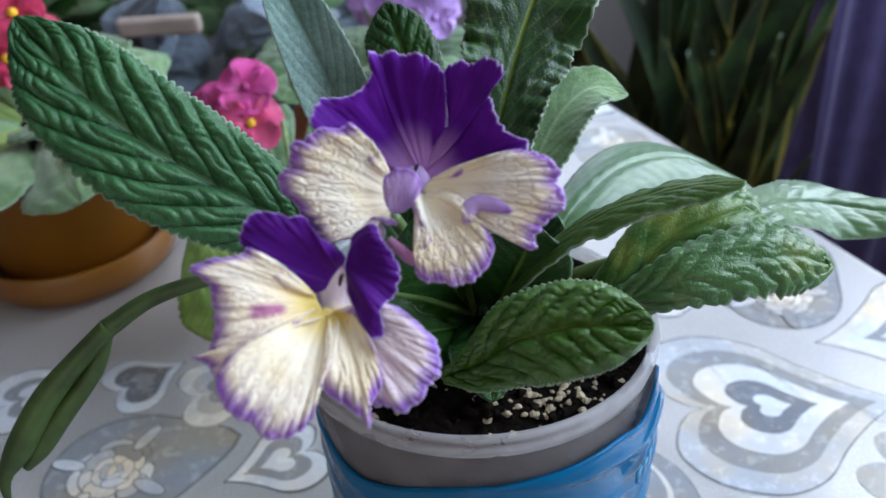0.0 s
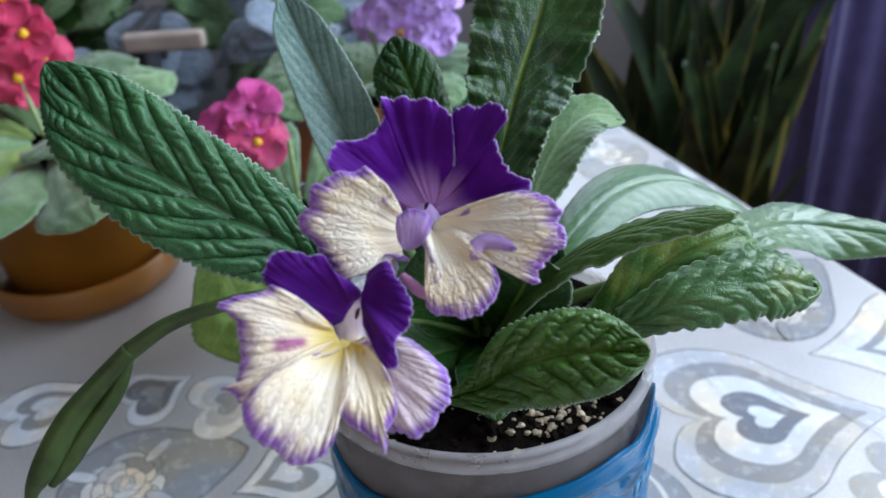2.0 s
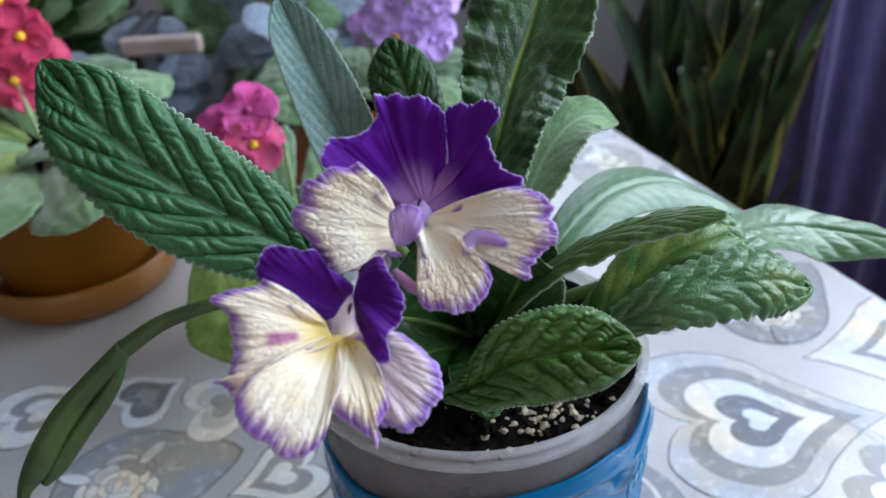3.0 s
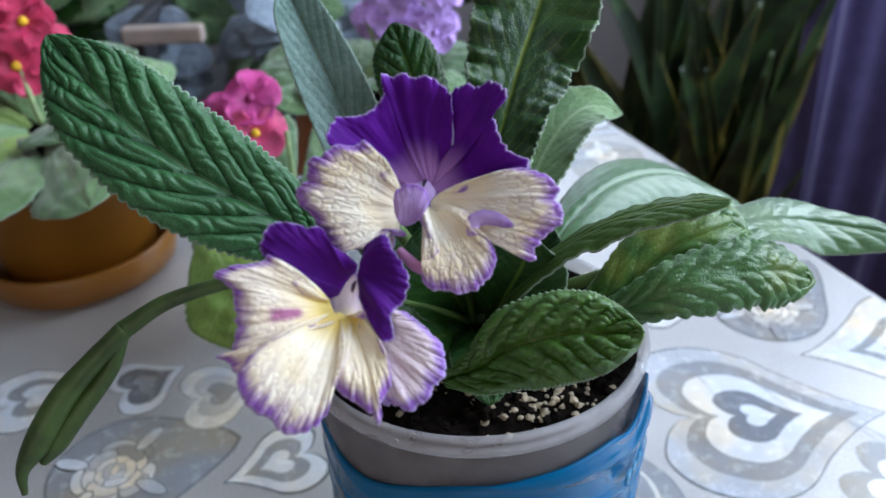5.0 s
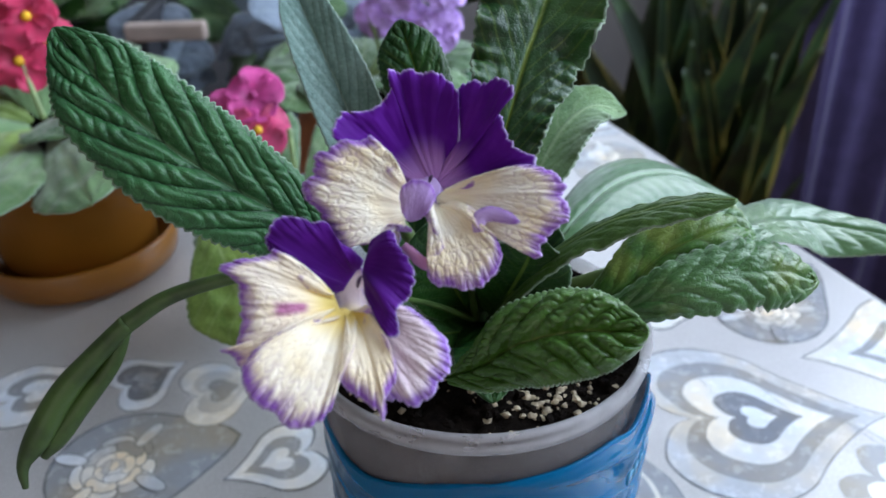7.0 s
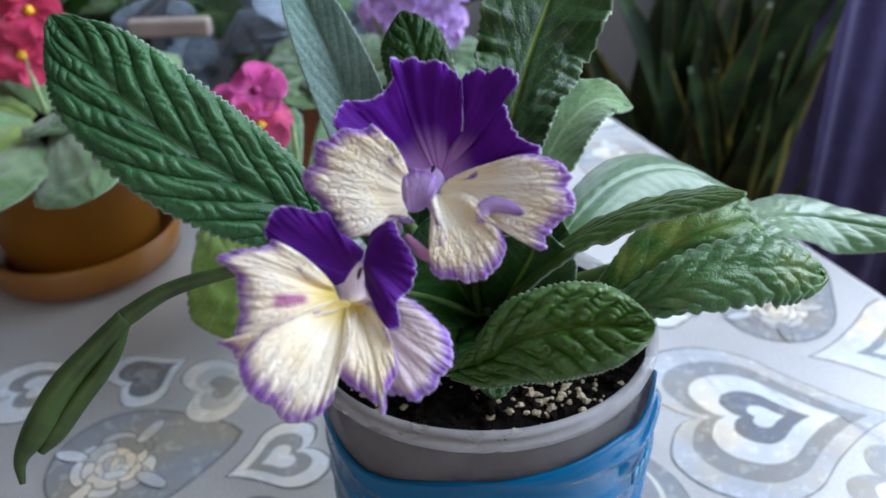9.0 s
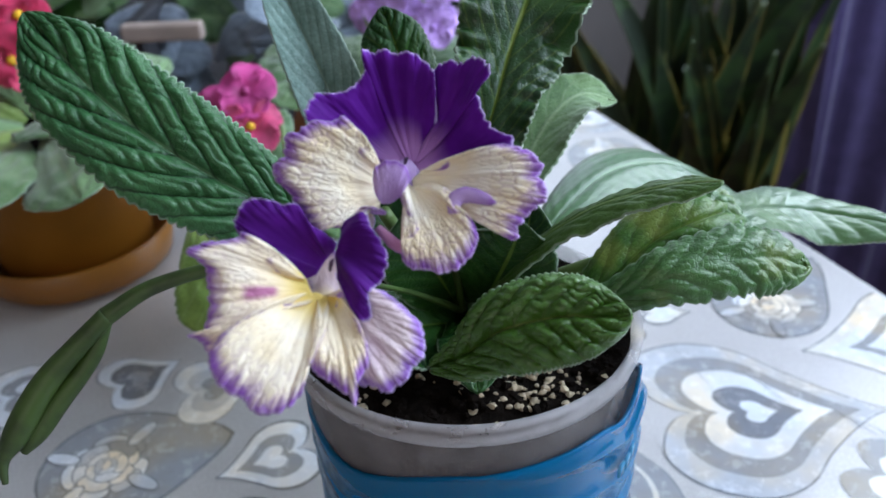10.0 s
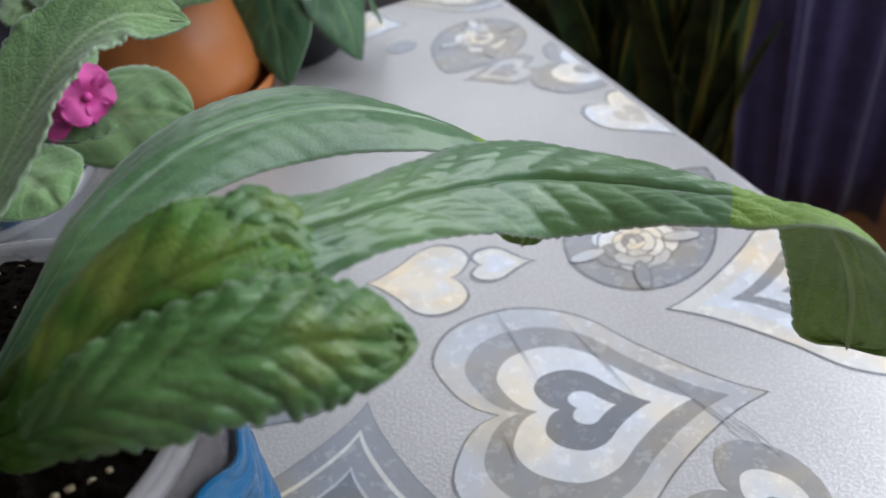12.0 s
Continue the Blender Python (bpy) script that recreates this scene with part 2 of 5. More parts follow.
def spline(ctrl, n):
    """Centripetal-like smooth curve through rows of any width, n samples."""
    c = np.array(ctrl, float)
    c = np.vstack([2 * c[0] - c[1], c, 2 * c[-1] - c[-2]])
    seg = len(c) - 3
    out = []
    for i in range(n):
        s = min(i / (n - 1) * seg, seg - 1e-9)
        k, t = int(s), s - int(s)
        p0, p1, p2, p3 = c[k:k + 4]
        out.append(0.5 * (2 * p1 + (p2 - p0) * t + (2 * p0 - 5 * p1 + 4 * p2 - p3) * t * t + (3 * p1 - p0 - 3 * p2 + p3) * t ** 3))
    return np.array(out)


def blade(name, ctrl, face, mat, parent=None, n=90, m=33, cup=0.0, fold=0.0, ruffle=0.0, waves=7, quilt=0.0, veins=12,
          slope=0.5, crenate=0.0, teeth=40, groove=0.0, thick=0.0007, seed=0, roundtip=0.0, label="", cockle=0.0, bias=0.0, wild=0.0, frill=0.0, under=()):
    """A leaf or petal: a ribbon along control rows (x, y, z, half width) that faces 'face', with relief in its geometry."""
    rng = np.random.default_rng(seed)
    pts = spline(ctrl, n)
    pos, hw = pts[:, :3], np.maximum(pts[:, 3], 0.0002)
    tan = np.gradient(pos, axis=0)
    tan /= np.linalg.norm(tan, axis=1)[:, None]
    f = np.array(face, float)
    f = np.broadcast_to(f, (n, 3)) if f.ndim == 1 else spline(f, n)
    side = np.cross(tan, f)
    side /= np.linalg.norm(side, axis=1)[:, None]
    nor = np.cross(side, tan)
    u = np.linspace(0, 1, n)
    if roundtip:
        k = np.clip((u - (1 - roundtip)) / roundtip, 0, 1)
        hw = hw * np.sqrt(np.clip(1 - k ** 2.2, 0.0004, 1))
    v = np.linspace(-1, 1, m)
    U, V = np.meshgrid(u, v, indexing="ij")
    ph1, ph2 = rng.uniform(0, 6.28, 2)
    jag = 1 + crenate * (np.abs(np.sin(U * teeth * np.pi + ph1)) - 0.5) * np.abs(V) ** 6
    lat = V * hw[:, None] * jag + bias * hw[:, None] * (1 - V ** 2)
    if wild:
        wl = np.array([[noise.noise(Vector((a * 3.2 + seed * 3.1, 9.0 * sgn, seed))) for sgn in (-1, 1)] for a in u])
        fr = np.array([[noise.noise(Vector((a * 15.0 + seed * 1.3, 5.0 * sgn, seed + 4))) for sgn in (-1, 1)] for a in u])
        lat = lat * (1 + frill * np.where(V < 0, fr[:, :1], fr[:, 1:]) * np.abs(V) ** 3 * np.clip(U * 4, 0, 1))
        tipf = np.array([noise.noise(Vector((b * 5.5 + seed, 3.3, seed))) for b in v]) + 0.6 * np.array([noise.noise(Vector((b * 14 + seed, 7.3, seed))) for b in v])
        push = frill * 1.6 * tipf[None, :] * np.clip((U - 0.72) / 0.28, 0, 1) ** 2 * np.max(hw)
        lat = lat * (1 + wild * np.where(V < 0, wl[:, :1], wl[:, 1:]) * np.abs(V) * np.clip(U * 3, 0, 1))
    A = np.abs(V)
    h = hw[:, None] * (cup * V ** 2 + fold * A)
    edge = A ** 2.5
    rw = np.array([[noise.noise(Vector((a * waves * 1.5 + seed * 2.3, sgn * 6.0, seed * 0.7))) + 0.45 * noise.noise(Vector((a * waves * 3.9 + seed, sgn * 8.0, 2.0))) for sgn in (-1, 1)] for a in u])
    wav = 2.4 * np.where(V < 0, rw[:, :1], rw[:, 1:])
    h = h + ruffle * hw[:, None] * edge * wav * np.clip(U * 5, 0, 1)
    if quilt:
        q = np.abs(np.sin(np.pi * veins * (U - slope * A * 0.5)))
        cross = np.abs(np.sin(A * np.pi * 6.3 + 1.6 * np.sin(U * 47 + V * 3) + 2.0 * np.floor(veins * (U - slope * A * 0.5))))
        body = np.clip(np.sin(np.pi * np.clip(A, 0.02, 1)) * 1.6, 0, 1)
        h = h + quilt * (q ** 0.5) * (0.60 + 0.40 * cross) * body
    if groove:
        h = h - groove * np.exp(-(V / 0.05) ** 2)
    if cockle:
        cn = np.array([[noise.noise(Vector((a * 9 + seed, b * 5, seed * 1.7))) for b in v] for a in u])
        h = h + cockle * hw[:, None] * cn * np.clip(U * 6, 0, 1)
    if not wild:
        push = np.zeros_like(U)
    P = pos[:, None, :] + tan[:, None, :] * push[..., None] + side[:, None, :] * lat[..., None] + nor[:, None, :] * h[..., None]
    verts = P.reshape(-1, 3)
    faces = [(i * m + j, i * m + j + 1, (i + 1) * m + j + 1, (i + 1) * m + j) for i in range(n - 1) for j in range(m - 1)]
    uvs = np.stack([U.ravel(), (V.ravel() + 1) / 2], 1)
    ob = mesh_object(name, verts, faces, mat, uvs, parent)
    if under:
        for extra in under:
            ob.data.materials.append(extra[1])
        ob.data.polygons.foreach_set("material_index", [sum(i / (n - 1) > extra[0] for extra in under) for i in range(n - 1) for j in range(m - 1)])
    so = ob.modifiers.new("thickness", "SOLIDIFY")
    so.thickness, so.offset = thick, 0.0
    if label:
        tagged(ob, label)
    return ob


def tube(name, ctrl, mat, parent=None, n=40, m=12, label="", wobble=0.0, seed=0):
    """A round stem along control rows (x, y, z, radius), closed at its ends."""
    pts = spline(ctrl, n)
    pos, r = pts[:, :3], np.maximum(pts[:, 3], 0.0001)
    tan = np.gradient(pos, axis=0)
    tan /= np.linalg.norm(tan, axis=1)[:, None]
    ref = np.array((0.13, 0.21, 0.97))
    s = np.cross(tan, ref)
    s /= np.linalg.norm(s, axis=1)[:, None]
    b = np.cross(s, tan)
    ang = np.linspace(0, 2 * np.pi, m, endpoint=False)
    rr = r[:, None] * (1 + wobble * np.sin(np.linspace(0, 40, n) + seed)[:, None])
    P = pos[:, None] + rr[..., None] * (np.cos(ang)[None, :, None] * s[:, None] + np.sin(ang)[None, :, None] * b[:, None])
    verts = list(P.reshape(-1, 3)) + [pos[0], pos[-1]]
    faces = [(i * m + j, i * m + (j + 1) % m, (i + 1) * m + (j + 1) % m, (i + 1) * m + j) for i in range(n - 1) for j in range(m)]
    faces += [(n * m, (j + 1) % m, j) for j in range(m)] + [(n * m + 1, (n - 1) * m + j, (n - 1) * m + (j + 1) % m) for j in range(m)]
    ob = mesh_object(name, verts, faces, mat, None, parent)
    if label:
        tagged(ob, label)
    return ob


def lathe(name, profile, mat, parent=None, m=72, label="", shape=None):
    """Turn rows (radius, height) round the z axis. shape(radius, height, angle) may bend each point."""
    k = len(profile)
    verts, faces = [], []
    for i in range(m):
        a = 2 * math.pi * i / m
        for r, z in profile:
            if shape:
                r, z = shape(r, z, a)
            verts.append((r * math.cos(a), r * math.sin(a), z))
    for i in range(m):
        for j in range(k - 1):
            p, q = i * k + j, ((i + 1) % m) * k + j
            faces.append((p, q, q + 1, p + 1))
    ob = mesh_object(name, verts, faces, mat, None, parent)
    if label:
        tagged(ob, label)
    return ob


def box(name, lo, hi, mat, parent=None, bevel=0.0, label=""):
    bm = bmesh.new()
    bmesh.ops.create_cube(bm, size=1.0)
    for vtx in bm.verts:
        vtx.co = Vector([(l + h) / 2 + c * (h - l) for l, h, c in zip(lo, hi, vtx.co)])
    if bevel:
        bmesh.ops.bevel(bm, geom=bm.edges[:], offset=bevel, segments=3, affect="EDGES", profile=0.5)
    return part(name, bm, mat, parent, label, smooth=False)


# ---- the room ----
WALL = plain("wall_paint", (0.20, 0.18, 0.175), 0.8, 0.08, 6, 0.1, 0.002)
FLOOR = plain("floor_wood", (0.22, 0.085, 0.035), 0.45, 0.35, 5, 0.15, 0.001)
WHITE = plain("white_paint", (0.62, 0.62, 0.62), 0.45, 0.05, 8, 0.1, 0.001)
FZ = -0.75


def wall(name, lo, hi):
    return tagged(box(name, lo, hi, WALL), "plain greyish painted room wall", "wall", kind="structure")


tagged(box("floor", (-1.7, -1.9, FZ - 0.1), (1.08, 1.3, FZ), FLOOR), "reddish brown wooden floor", "floor", kind="structure")
tagged(box("ceiling", (-1.7, -1.9, 1.75), (1.08, 1.3, 1.85), WHITE), "plain white ceiling", "ceiling", kind="structure")
wall("wall_back_left", (-1.7, 1.2, FZ), (-0.33, 1.3, 1.75))
wall("wall_back_below_window", (-0.33, 1.2, FZ), (0.43, 1.3, 0.35))
wall("wall_back_above_window", (-0.33, 1.2, 1.35), (0.43, 1.3, 1.75))
wall("wall_back_right", (0.43, 1.2, FZ), (1.08, 1.3, 1.75))
wall("wall_left", (-1.8, -1.9, FZ), (-1.7, 1.3, 1.75))
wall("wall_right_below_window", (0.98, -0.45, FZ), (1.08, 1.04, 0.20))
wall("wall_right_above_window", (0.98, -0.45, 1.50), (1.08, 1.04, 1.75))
wall("wall_right_far", (0.98, 1.04, FZ), (1.08, 1.2, 1.75))
wall("wall_right_near", (0.98, -1.9, FZ), (1.08, -0.45, 1.75))
wall("wall_front_left", (-1.8, -2.0, FZ), (-0.85, -1.9, 1.75))
wall("wall_front_right", (0.25, -2.0, FZ), (1.08, -1.9, 1.75))
# Opening in the unseen front wall, made for the added fill light.
wall("wall_front_below_opening", (-0.85, -2.0, FZ), (0.25, -1.9, 0.35))
wall("wall_front_above_opening", (-0.85, -2.0, 1.45), (0.25, -1.9, 1.75))

CURTAIN = plain("curtain_cloth", (0.080, 0.062, 0.170), 0.85, 0.15, 30, 0.2, 0.001, Sheen_Weight=0.2)


def curtain(x0, x1, y, z0, z1):
    nx, nz = 200, 24
    verts, faces = [], []
    for i in range(nx):
        s = i / (nx - 1)
        for j in range(nz):
            h = j / (nz - 1)
            fold = 0.022 * math.sin(s * 17 + 1.2 * math.sin(s * 7)) + 0.008 * math.sin(s * 41 + 1 + h * 0.6)
            verts.append((x0 + (x1 - x0) * s + 0.012 * math.sin(h * 3 + s * 9) - 0.15 * (1 - s) * h, y + fold, z0 + (z1 - z0) * h))
    for i in range(nx - 1):
        for j in range(nz - 1):
            p = i * nz + j
            faces.append((p, p + nz, p + nz + 1, p + 1))
    ob = mesh_object("curtain", verts, faces, CURTAIN)
    so = ob.modifiers.new("thickness", "SOLIDIFY")
    so.thickness = 0.002
    return tagged(ob, "dark violet curtain hanging in soft folds", "curtain")


curtain(0.525, 0.765, 0.955, FZ + 0.008, 1.7)

# ---- table and cloth ----
CORNER = Vector((0.118, 0.424))
EDGE = Vector((0.372, -0.928))
BACK = Vector((-0.928, -0.372))


def cloth_material():
    m = Nodes("table_cloth")
    f, g = m.noise(900, 3), m.noise(12, 3)
    col = m.mix(m.smooth(g, 0.3, 0.7), (0.47, 0.455, 0.45), (0.54, 0.525, 0.515))
    col = m.mix(m.math("MULTIPLY", m.smooth(f, 0.45, 0.65), 0.55), col, (0.66, 0.65, 0.64))
    m.set(Base_Color=col, Roughness=0.32, Metallic=0.3, Specular_IOR_Level=0.8)
    m.bump(m.math("ADD", f, m.math("MULTIPLY", g, 3.0)), 0.36, 0.0006)
    return m.mat


def print_material(name, colour):
    """Smooth lacquered print, marbled in warm and cool greys with cloudy veins."""
    m = Nodes(name)
    warm, fine = m.noise(22, 3), m.noise(150, 6, 0.72)
    cloud = m.noise(48, 5, 0.65)
    cool = tuple(min(0.9, c * k) for c, k in zip(colour, (0.90, 0.97, 1.08)))
    beige = tuple(min(0.9, c * k) for c, k in zip(colour, (1.10, 0.98, 0.80)))
    col = m.mix(m.smooth(warm, 0.40, 0.64), cool, beige)
    col = m.mix(m.math("MULTIPLY", m.smooth(cloud, 0.40, 0.66), 0.45), col, tuple(c * 0.70 for c in colour))
    col = m.mix(m.math("MULTIPLY", m.smooth(fine, 0.50, 0.72), 0.30), col, tuple(min(0.9, c * 1.35) for c in colour))
    m.set(Base_Color=col, Roughness=m.smooth(fine, 0.3, 0.7, 0.20, 0.30), Specular_IOR_Level=0.75)
    m.bump(m.noise(60, 4), 0.14, 0.0004)
    return m.mat


CLOTH = cloth_material()
PRINT = {}
for key, colour in (("white", (0.76, 0.755, 0.74)), ("pale", (0.57, 0.565, 0.56)), ("mid", (0.35, 0.345, 0.34)), ("dark", (0.23, 0.23, 0.235)), ("line", (0.22, 0.22, 0.22)), ("cream", (0.78, 0.72, 0.62))):
    PRINT[key] = print_material("print_" + key, colour)

cloth = thing("tablecloth", "glossy grey oilcloth printed with nested hearts and roses", "tablecloth")


def flat(p, z):
    return (p[0], p[1], z)


def cloth_body():
    L, Wd, drop, r = 1.15, 0.95, 0.20, 0.006
    def pt(a, b, z):
        q = CORNER + EDGE * a + BACK * b
        return (q.x, q.y, z)
    # top sheet, bent rounded edges and hanging skirts
    steps = [(r, 0.0)] + [(r - r * math.sin(t), -r + r * math.cos(t)) for t in (0.4, 0.8, 1.2, 1.57)] + [(-0.002, -0.06), (0.0, -0.13), (0.003, -drop)]
    verts, faces = [], []
    for s, z in steps:
        for a, b in ((s, s), (L - s, s), (L - s, Wd - s), (s, Wd - s)):
            verts.append(pt(a, b, z))
    faces.append((0, 1, 2, 3))
    for k in range(len(steps) - 1):
        for j in range(4):
            faces.append((4 * k + j, 4 * (k + 1) + j, 4 * (k + 1) + (j + 1) % 4, 4 * k + (j + 1) % 4))
    mesh_object("sheet", verts, faces, CLOTH, None, cloth, smooth=False)


cloth_body()

TABLE_WOOD = plain("table_wood", (0.16, 0.08, 0.04), 0.5, 0.3, 12)
table = thing("table", "wooden table covered by a printed oilcloth", "table")


def table_box(name, a0, a1, b0, b1, z0, z1):
    bm = bmesh.new()
    bmesh.ops.create_cube(bm, size=1.0)
    for vtx in bm.verts:
        q = CORNER + EDGE * (a0 if vtx.co.x < 0 else a1) + BACK * (b0 if vtx.co.y < 0 else b1)
        vtx.co = Vector((q.x, q.y, z0 if vtx.co.z < 0 else z1))
    bmesh.ops.recalc_face_normals(bm, faces=bm.faces)
    part(name, bm, TABLE_WOOD, table, smooth=False)


table_box("tabletop", 0.012, 1.138, 0.012, 0.938, -0.033, -0.004)
for a in (0.05, 1.05):
    for b in (0.05, 0.85):
        table_box("leg", a, a + 0.05, b, b + 0.05, FZ, -0.033)


COUNT = []


def on_cloth(verts):
    """Trim a flat outline to the table top's two near edges."""
    verts = [(p[0], p[1], p[2] * 0.35) for p in verts]
    for axis in (EDGE, BACK):
        out = []
        for k, p in enumerate(verts):
            q = verts[k - 1]
            dp = (Vector(p[:2]) - CORNER).dot(axis) - 0.007
            dq = (Vector(q[:2]) - CORNER).dot(axis) - 0.007
            if (dp >= 0) != (dq >= 0):
                out.append(tuple(Vector(q).lerp(Vector(p), dq / (dq - dp))))
            if dp >= 0:
                out.append(p)
        verts = out
        if len(verts) < 3:
            return []
    return verts


_half = spline([(0.0, 0.0), (-0.085, 0.075), (-0.165, 0.25), (-0.215, 0.55), (-0.10, 0.86), (0.16, 1.0), (0.40, 0.86), (0.58, 0.54), (0.74, 0.29), (0.88, 0.11), (1.0, 0.0)], 44)
HEART = [(a, b) for a, b in _half] + [(a, -b) for a, b in _half[-2:0:-1]]


def heart(notch, tip, width, colours, skew=0.0, name="printed_heart", z=0.0004):
    """Nested hearts in the cloth's plane, from the notch between the lobes to the tip."""
    n0, t0 = Vector(notch), Vector(tip)
    ax = t0 - n0
    ln = ax.length
    ax.normalize()
    sd = Vector((-ax.y, ax.x))
    COUNT.append(1)
    z += 0.000011 * len(COUNT)
    for k, (scale, colour) in enumerate(colours):
        verts = []
        for along, lat in HEART:
            along -= skew * lat * (1 - min(1.0, max(0.0, along)))
            p = n0 + ax * ln * (0.35 + (along - 0.35) * scale) + sd * (lat * width * scale)
            verts.append((p.x, p.y, z + 0.00010 * k))
        verts = on_cloth(verts)
        if verts:
            mesh_object(name, verts, [tuple(range(len(verts)))], PRINT[colour], None, cloth, smooth=False)


BIG = [(1.0, "line"), (0.978, "pale"), (0.775, "mid"), (0.57, "white"), (0.34, "dark"), (0.14, "white")]
SMALL = [(1.0, "line"), (0.93, "white"), (0.62, "mid"), (0.32, "white")]
heart((0.0985, 0.0720), (0.1860, 0.0695), 0.048, BIG, 0.07)
heart((0.2470, 0.1140), (0.1625, 0.1100), 0.045, [(1.0, "line"), (0.97, "cream"), (0.765, "white"), (0.57, "mid"), (0.42, "white"), (0.24, "mid")])
heart((0.0985, 0.1450), (0.1205, 0.1440), 0.0105, [(1.0, "line"), (0.86, "cream"), (0.5, "white")])
heart((0.0865, 0.1395), (0.0520, 0.1420), 0.0205, [(1.0, "line"), (0.94, "cream"), (0.6, "white")])
heart((0.0430, 0.0170), (0.0550, 0.0835), 0.040, [(1.0, "line"), (0.985, "mid"), (0.74, "cream"), (0.68, "mid"), (0.42, "pale"), (0.38, "dark")])
heart((0.1630, 0.0360), (0.1970, 0.0060), 0.0215, [(1.0, "mid"), (0.62, "white"), (0.28, "mid")])
heart((0.1250, 0.4050), (0.0550, 0.3970), 0.034, [(1.0, "line"), (0.96, "pale"), (0.80, "mid"), (0.60, "white"), (0.30, "mid")])
heart((0.1520, 0.2960), (0.2050, 0.2750), 0.030, [(1.0, "line"), (0.97, "mid"), (0.66, "white"), (0.34, "mid"), (0.15, "pale")])
heart((0.1340, 0.2960), (0.1000, 0.2900), 0.016, [(1.0, "mid"), (0.70, "pale"), (0.4, "mid")])
heart((0.0330, 0.3720), (0.0715, 0.3650), 0.021, [(1.0, "line"), (0.94, "white"), (0.5, "cream")])
heart((0.1700, 0.2480), (0.1950, 0.2150), 0.017, [(1.0, "line"), (0.94, "white"), (0.4, "pale")])
heart((-0.0710, 0.0605), (-0.1040, 0.0455), 0.0205, SMALL)
heart((-0.2160, 0.0980), (-0.1760, 0.1220), 0.022, [(1.0, "line"), (0.96, "white"), (0.60, "mid"), (0.36, "white")])
heart((-0.1628, 0.1043), (-0.1373, 0.1233), 0.021, [(1.0, "mid"), (0.96, "white"), (0.68, "dark"), (0.3, "mid")])
heart((-0.1265, 0.0974), (-0.0930, 0.1092), 0.023, [(1.0, "mid"), (0.96, "white"), (0.66, "pale"), (0.35, "mid")])
heart((-0.1011, 0.0200), (-0.0851, -0.0251), 0.030, [(1.0, "line"), (0.97, "mid"), (0.72, "pale"), (0.5, "mid")])
heart((-0.0105, 0.0574), (-0.0397, 0.0758), 0.016, [(1.0, "mid"), (0.7, "white")])


def disc(centre, rx, ry, turn, colour, name, z, bump=0.0, point=0.0):
    """A flat printed oval, optionally drawn out to a point like a drop."""
    verts = []
    N = 48
    c = Vector(centre)
    for i in range(N):
        t = 2 * math.pi * i / N
        r = 1 + bump * math.sin(5 * t) + point * math.exp(-(abs(t if t < math.pi else t - 2 * math.pi) / 0.42) ** 1.4)
        p = Vector((rx * r * math.cos(t), ry * r * math.sin(t)))
        p.rotate(Matrix.Rotation(turn, 2))
        verts.append((c.x + p.x, c.y + p.y, z))
    verts = on_cloth(verts)
    if verts:
        mesh_object(name, verts, [tuple(range(len(verts)))], PRINT[colour], None, cloth, smooth=False)


def rose(centre, r, turn, seed, drop=0.0):
    """A printed rose: dark oval ground, rings of pale outlined petals and leaves."""
    rng = np.random.default_rng(seed)
    c = Vector(centre)
    disc(c, r * 1.04, r * 1.0, turn, "line", "printed_oval", 0.0004, 0, drop)
    disc(c, r, r * 0.96, turn, "mid", "printed_oval", 0.0006, 0, drop)
    k = 0
    head = c - Vector((math.cos(turn), math.sin(turn))) * r * 0.12
    for ring, (dist, size, count) in enumerate(((0.44, 0.21, 7), (0.31, 0.19, 6), (0.18, 0.15, 5), (0.07, 0.11, 3), (0.0, 0.07, 1))):
        for i in range(count):
            a = 6.283 * (i + 0.5 * ring) / count + rng.uniform(-0.25, 0.25)
            p = head + Vector((math.cos(a), math.sin(a))) * r * dist
            k += 1
            sz = r * size * rng.uniform(0.85, 1.25)
            disc(p, sz * 0.74, sz * 1.15, a, "line", "printed_petal", 0.0008 + k * 0.00004)
            disc(p, sz * 0.64, sz * 1.05, a, ("white", "pale", "white", "cream", "mid")[int(rng.integers(5))], "printed_petal", 0.00082 + k * 0.00004)
    for a in (turn + 0.75, turn - 0.8, turn + 2.6, turn + 3.9):
        p = head + Vector((math.cos(a), math.sin(a))) * r * 0.66
        disc(p, r * 0.27, r * 0.11, a, "line", "printed_leaf", 0.0019)
        disc(p, r * 0.245, r * 0.09, a, ("pale", "white", "mid")[int(rng.integers(3))], "printed_leaf", 0.0020)


rose((0.1615, 0.1500), 0.029, 0.80, 1, 0.85)
rose((0.0300, 0.1060), 0.0265, 3.75, 2, 0.6)
rose((-0.1480, 0.0560), 0.031, 0.32, 3, 0.55)
rose((0.1120, 0.3320), 0.027, 4.15, 4, 0.35)
rose((0.1035, 0.1830), 0.016, 0.1, 5)
disc((0.0675, 0.3365), 0.009, 0.007, 0.2, "mid", "printed_oval", 0.0009)
for r, colour in ((0.013, "mid"), (0.0105, "pale"), (0.0075, "mid"), (0.004, "pale")):
    disc((0.0663, 0.1805), r, r, 0, colour, "printed_ring", 0.0013 - r * 0.06)

rose((0.0988, 0.0038), 0.017, 0.3, 6)


def crease(p, q, w=0.00035):
    """A thin scuffed crease line in the oilcloth."""
    a, b = Vector(p), Vector(q)
    n = (b - a).normalized()
    n = Vector((-n.y, n.x)) * w
    mid = a.lerp(b, 0.5) + n * 2.5
    verts = [flat(a, 0.0009), flat(mid - n, 0.0009), flat(b, 0.0009), flat(mid + n, 0.0009)]
    mesh_object("crease", verts, [(0, 1, 2, 3)], PRINT["mid"], None, cloth, smooth=False)


